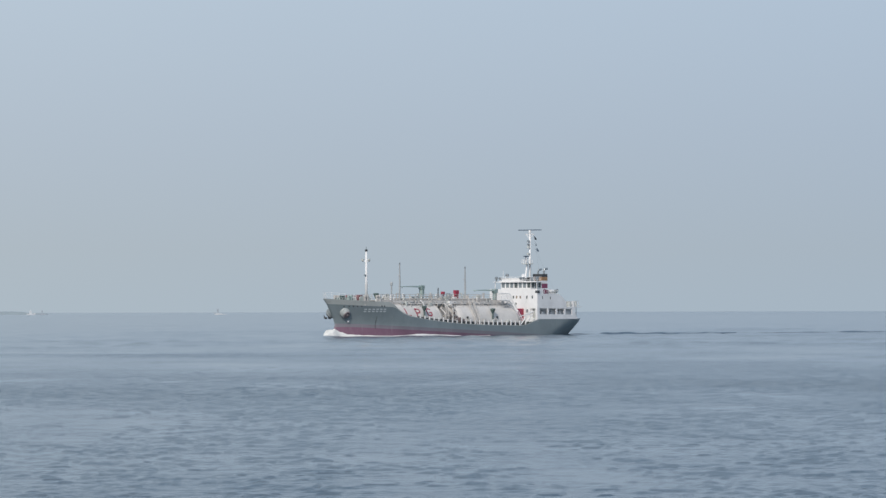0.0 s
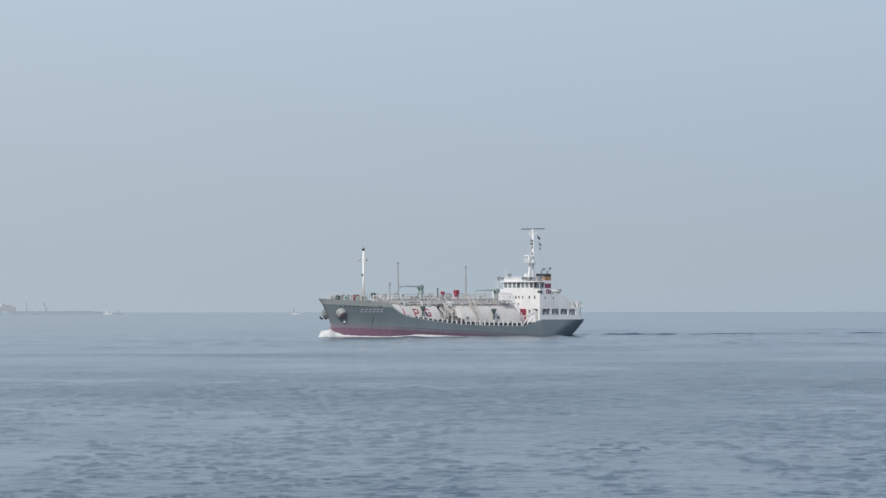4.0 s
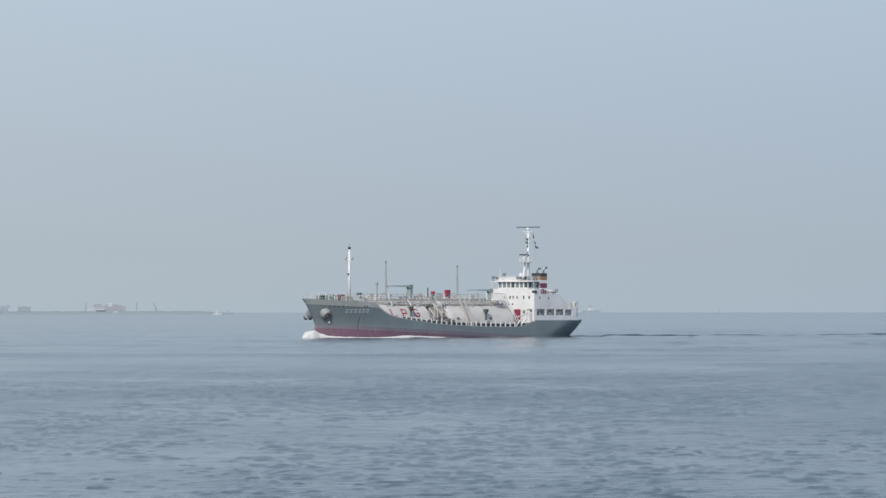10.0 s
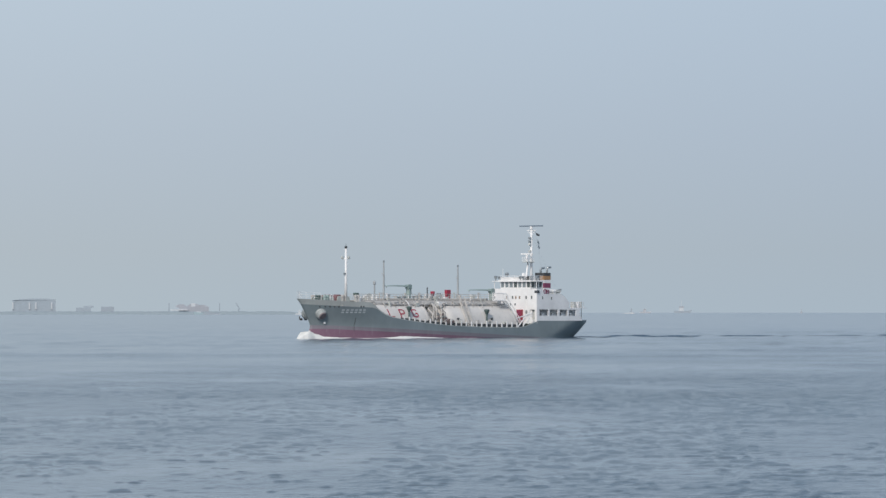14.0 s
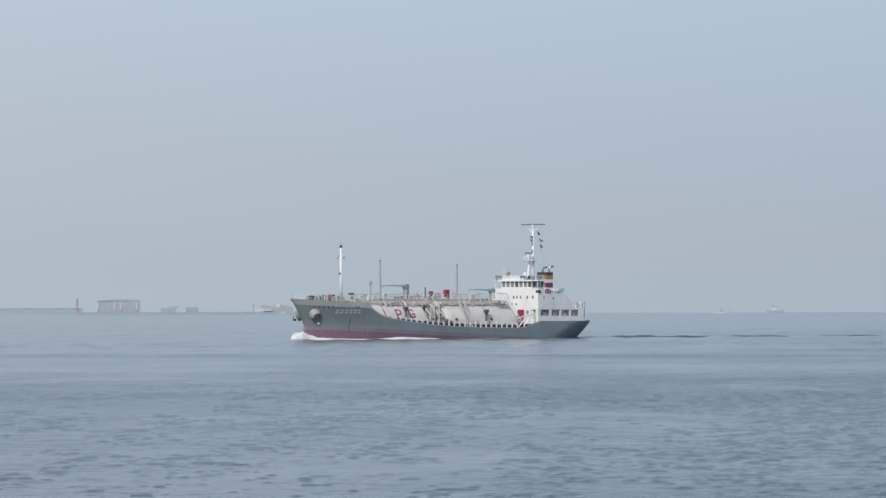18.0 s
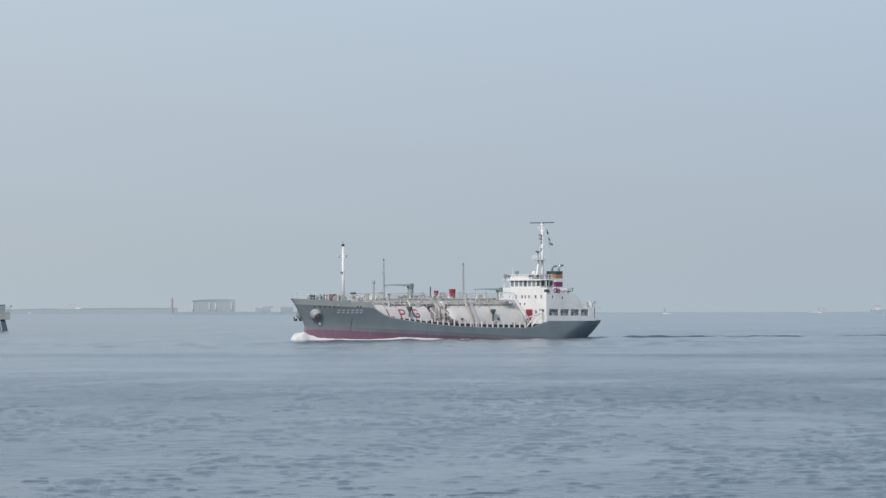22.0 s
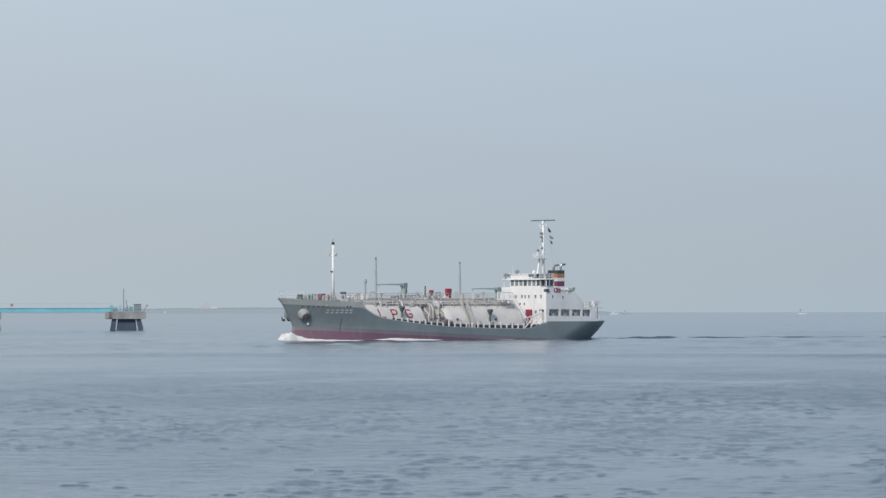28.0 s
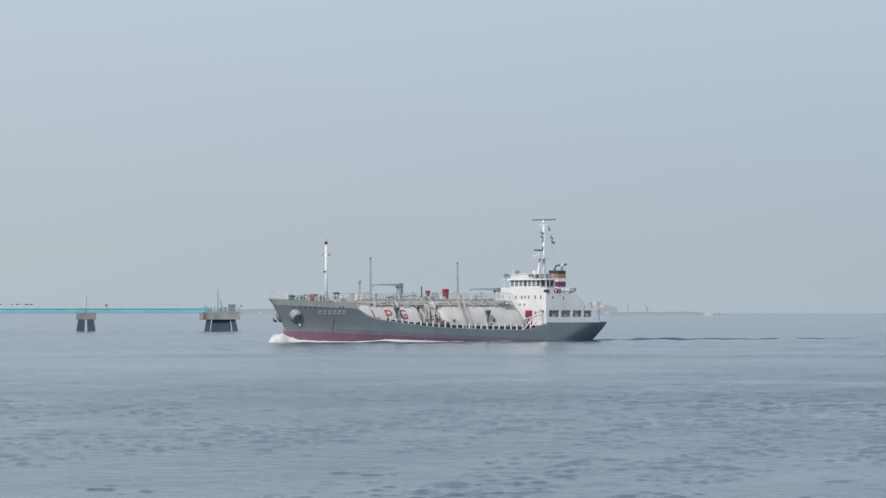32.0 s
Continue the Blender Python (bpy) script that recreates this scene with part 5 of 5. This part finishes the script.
gang = thing("blue_gangway", "long sky-blue painted pipe gangway over the water", "gangway", facing(-10.62, 1156) @ Matrix.Scale(1.08, 4))
L = 95.0
block("girder", CYAN, gang, -L, -0.3, -0.5, 0.5, 3.88, 4.52, label="sky-blue box girder")
block("upper_pipe", TEAL_DARK, gang, -L, -0.3, -0.5, 0.3, 4.54, 4.82, label="darker blue pipe on top")
for k in range(32):
    x = -0.6 - k * 3.0
    block("pipe_saddle", CYAN, gang, x - 0.12, x + 0.12, -0.55, 0.45, 3.9, 4.54)
    rod("rail_post", STEEL, gang, (x, 0.7, 4.5), (x, 0.7, 5.75), 0.02, seg=4)
rod("hand_rail", STEEL, gang, (-L, 0.7, 5.75), (-0.5, 0.7, 5.75), 0.02, seg=4)
rod("support_post", CYAN, gang, (-0.7, 0, 3.9), (-0.7, 0, 4.6), 0.2)
bm = bmesh.new()
tube(bm, (-22.0, -0.8, 5.45), (-22.0, -0.7, 5.45), 0.34, seg=14)
part("round_sign", bm, FAR_SIGN, gang, "round faded red sign on the rail")
for x, w in ((-38.3, 0.3), (-39.3, 0.35), (-41.3, 0.28), (-42.5, 0.18), (-45.0, 0.2)):
    block("valve_box", DARK, gang, x - w, x + w, -0.2, 0.2, 5.60, 5.82)

# ---- the far shore, buildings and shipping; the haze over them is in their colours ----
FAR = 4600.0


def low_land(name, label, az0, az1, r, bumps, seed, depth=120.0, mat=FAR_LAND):
    rs = np.random.RandomState(seed)
    bm = bmesh.new()
    n = max(12, int((az1 - az0) * 40))
    prev = None
    for i in range(n + 1):
        az = az0 + (az1 - az0) * i / n
        h = float(np.interp(az, [b[0] for b in bumps], [b[1] for b in bumps])) + 0.35 * rs.rand()
        cur = [bm.verts.new(polar(az, r + d, z)) for d, z in ((0, -0.5), (8, h * 0.75), (45, h), (depth, -0.5))]
        if prev:
            for k in range(3):
                bm.faces.new((prev[k], cur[k], cur[k + 1], prev[k + 1]))
        prev = cur
    ob = part(name, bm, mat, None, label)
    return tagged(ob, label, "shore", kind="structure")


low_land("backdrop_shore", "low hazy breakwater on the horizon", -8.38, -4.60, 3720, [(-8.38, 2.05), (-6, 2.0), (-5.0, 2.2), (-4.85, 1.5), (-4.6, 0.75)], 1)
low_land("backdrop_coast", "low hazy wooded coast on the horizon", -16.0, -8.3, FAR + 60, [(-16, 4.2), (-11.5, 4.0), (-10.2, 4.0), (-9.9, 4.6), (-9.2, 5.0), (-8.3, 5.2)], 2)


def far_thing(name, label, category, az, r=FAR, group=""):
    return thing(name, label, category, facing(az, r, 0.35), group)


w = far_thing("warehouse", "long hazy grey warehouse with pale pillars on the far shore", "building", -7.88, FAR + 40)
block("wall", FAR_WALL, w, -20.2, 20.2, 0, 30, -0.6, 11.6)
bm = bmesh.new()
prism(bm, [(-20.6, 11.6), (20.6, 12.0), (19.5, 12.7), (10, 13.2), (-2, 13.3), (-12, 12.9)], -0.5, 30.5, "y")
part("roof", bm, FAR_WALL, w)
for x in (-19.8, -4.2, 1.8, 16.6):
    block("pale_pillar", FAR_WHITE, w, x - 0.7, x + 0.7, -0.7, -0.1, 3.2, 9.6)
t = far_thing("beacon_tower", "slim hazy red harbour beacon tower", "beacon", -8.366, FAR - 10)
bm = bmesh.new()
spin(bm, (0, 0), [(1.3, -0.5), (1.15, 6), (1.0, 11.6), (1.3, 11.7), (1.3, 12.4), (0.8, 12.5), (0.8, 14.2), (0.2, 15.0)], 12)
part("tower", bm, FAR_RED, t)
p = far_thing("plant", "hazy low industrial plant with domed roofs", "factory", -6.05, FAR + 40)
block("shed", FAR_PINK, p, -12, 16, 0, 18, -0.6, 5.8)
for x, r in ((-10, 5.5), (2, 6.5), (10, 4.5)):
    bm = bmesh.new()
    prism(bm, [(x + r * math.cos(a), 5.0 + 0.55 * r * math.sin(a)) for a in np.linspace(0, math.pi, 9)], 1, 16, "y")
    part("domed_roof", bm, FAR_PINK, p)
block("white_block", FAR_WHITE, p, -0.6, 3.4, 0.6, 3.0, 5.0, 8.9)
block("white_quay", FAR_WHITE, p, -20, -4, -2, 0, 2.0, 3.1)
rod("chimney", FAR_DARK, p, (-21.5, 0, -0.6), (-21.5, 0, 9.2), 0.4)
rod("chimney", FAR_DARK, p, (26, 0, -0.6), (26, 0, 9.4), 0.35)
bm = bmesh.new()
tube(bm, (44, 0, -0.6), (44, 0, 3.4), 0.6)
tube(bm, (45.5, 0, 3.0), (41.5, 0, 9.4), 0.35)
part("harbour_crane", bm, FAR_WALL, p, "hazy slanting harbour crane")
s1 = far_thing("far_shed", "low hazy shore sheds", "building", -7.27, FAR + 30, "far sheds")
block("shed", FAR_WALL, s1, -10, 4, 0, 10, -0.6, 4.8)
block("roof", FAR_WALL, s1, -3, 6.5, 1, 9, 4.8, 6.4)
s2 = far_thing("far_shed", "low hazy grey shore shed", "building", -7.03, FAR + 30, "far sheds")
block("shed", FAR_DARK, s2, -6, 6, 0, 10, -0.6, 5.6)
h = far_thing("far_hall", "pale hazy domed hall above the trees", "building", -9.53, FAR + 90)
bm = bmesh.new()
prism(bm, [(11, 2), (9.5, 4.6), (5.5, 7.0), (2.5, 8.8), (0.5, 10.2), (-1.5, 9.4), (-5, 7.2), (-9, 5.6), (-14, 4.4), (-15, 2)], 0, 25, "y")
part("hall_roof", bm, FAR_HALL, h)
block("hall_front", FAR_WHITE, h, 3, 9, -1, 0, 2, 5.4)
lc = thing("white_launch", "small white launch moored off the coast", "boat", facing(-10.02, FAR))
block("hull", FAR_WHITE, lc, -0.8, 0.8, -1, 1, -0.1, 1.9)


# small craft on the horizon
def craft(name, label, az, r, length, height, mats, mast_h=0.0, bow=1, tower=0.55, foam_w=0.0, group=""):
    c = thing(name, label, "boat", facing(az, r), group)
    bm = bmesh.new()
    k = length / 2
    prism(bm, [(-k, -0.2), (k * 0.85, -0.2), (k, height * 0.45), (k * 0.7, height * 0.36), (-k * 0.8, height * 0.3), (-k, height * 0.36)] if bow > 0 else
          [(k, -0.2), (-k * 0.85, -0.2), (-k, height * 0.45), (-k * 0.7, height * 0.36), (k * 0.8, height * 0.3), (k, height * 0.36)], -length * 0.12, length * 0.12, "y")
    part("hull", bm, mats[0], c)
    bm = bmesh.new()
    x = -bow * k * 0.15
    prism(bm, [(x - k * 0.3, height * 0.25), (x + k * 0.28, height * 0.25), (x + k * 0.2, height * 0.8), (x - k * 0.22, height * 0.8)], -length * 0.08, length * 0.08, "y")
    cab = part("cabin", bm, mats[1], c)
    block("cabin_roof", mats[2], cab, x - k * 0.26, x + k * 0.26, -length * 0.09, length * 0.09, height * 0.8, height)
    if mast_h:
        rod("mast", mats[1], c, (x, 0, height), (x, 0, mast_h), length * 0.012, seg=5)
    if foam_w:
        bm = bmesh.new()
        prism(bm, [(-bow * foam_w * 1.8, -0.1), (bow * foam_w * 0.4, -0.1), (bow * foam_w * 0.3, 0.4), (0, 0.6), (-bow * foam_w * 0.8, 0.4)], -1.5, 1.5, "y")
        part("bow_foam", bm, FOAM, c, "white wash of foam")
    return c


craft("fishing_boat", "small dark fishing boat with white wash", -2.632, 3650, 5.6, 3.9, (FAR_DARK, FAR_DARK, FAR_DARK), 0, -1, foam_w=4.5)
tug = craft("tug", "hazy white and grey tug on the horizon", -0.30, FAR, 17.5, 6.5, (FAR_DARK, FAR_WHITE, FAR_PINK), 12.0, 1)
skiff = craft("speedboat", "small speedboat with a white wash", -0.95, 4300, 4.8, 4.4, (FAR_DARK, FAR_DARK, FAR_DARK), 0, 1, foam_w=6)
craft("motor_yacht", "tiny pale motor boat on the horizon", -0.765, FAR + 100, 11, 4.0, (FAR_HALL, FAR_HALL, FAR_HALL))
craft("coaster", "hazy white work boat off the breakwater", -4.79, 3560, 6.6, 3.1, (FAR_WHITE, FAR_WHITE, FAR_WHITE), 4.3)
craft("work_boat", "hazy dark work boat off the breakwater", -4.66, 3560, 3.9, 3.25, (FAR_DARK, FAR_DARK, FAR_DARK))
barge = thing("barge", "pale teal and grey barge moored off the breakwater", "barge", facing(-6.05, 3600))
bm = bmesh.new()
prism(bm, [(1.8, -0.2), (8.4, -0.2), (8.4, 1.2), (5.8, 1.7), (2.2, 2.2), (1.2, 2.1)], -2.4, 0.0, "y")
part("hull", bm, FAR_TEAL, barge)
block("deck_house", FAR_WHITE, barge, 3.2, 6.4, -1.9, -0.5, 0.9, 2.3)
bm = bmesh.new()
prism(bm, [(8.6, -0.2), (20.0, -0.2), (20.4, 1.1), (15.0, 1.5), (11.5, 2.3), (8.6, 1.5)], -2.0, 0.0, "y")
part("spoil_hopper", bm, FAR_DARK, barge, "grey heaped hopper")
buoy = thing("buoy", "tiny haze-pale channel buoy on the horizon", "buoy", facing(1.045, FAR))
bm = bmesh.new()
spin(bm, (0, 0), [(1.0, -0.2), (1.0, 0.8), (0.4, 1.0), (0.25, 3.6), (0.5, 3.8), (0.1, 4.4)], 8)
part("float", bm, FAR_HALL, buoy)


# ---- what moves: the ship on a straight course, its foam and trail with it, and the drifting chop ----
def motions():
    speed, heading = 5.2337, radians(220.628)
    rows, afloat = [], []
    for k in range(17):
        t = 2.0 * k
        x, y = 23.67 + speed * t * math.sin(heading), 925.40 + speed * t * math.cos(heading)
        rows.append((t, pose(x, y, 0.38, 0, 0, 90 - 220.628)))
        afloat.append((t, pose(x, y, 0.02, 0, 0, 90 - 220.628)))
    walk(ship, rows)
    walk(foam, afloat)
    walk(wake, afloat)
    walk(tug, [(t, facing(-0.295 + 0.024 * (t - 15.5), FAR + 200)) for t in (0.0, 8.0, 16.0, 24.0, 32.0)])
    walk(skiff, [(t, facing(float(np.interp(t, [0, 13, 19, 25, 32], [-1.13, -0.94, -0.855, -0.81, -0.76])), 4400)) for t in (0.0, 6.5, 13.0, 19.0, 25.0, 32.0)])
    # the radar turns once in 2.455 s
    walk(scanner, [(0.4 * k, pose(12.6, 0, 14.22, 0, 0, 43.0 - 360.0 / 2.455 * (0.4 * k - 28.67))) for k in range(81)])
    for n, (flag, x, z) in enumerate(FLAGS):
        walk(flag, [(0.5 * k, pose(x, 0.9, z, 0, 14 * math.sin(2.1 * k + 2 * n), 25 * math.sin(1.3 * k + 1.7 * n))) for k in range(65)])
    walk(water, [(t, pose(0.45 * t - 7.0, -0.25 * t, 0)) for t in (0.0, 8.0, 16.0, 24.0, 32.0)])
    # the second train of chop runs through the first, across the wind
    walk(crests, [(t, pose(-0.35 * t + 6.0, -0.75 * t, 0)) for t in (0.0, 8.0, 16.0, 24.0, 32.0)])


motions()
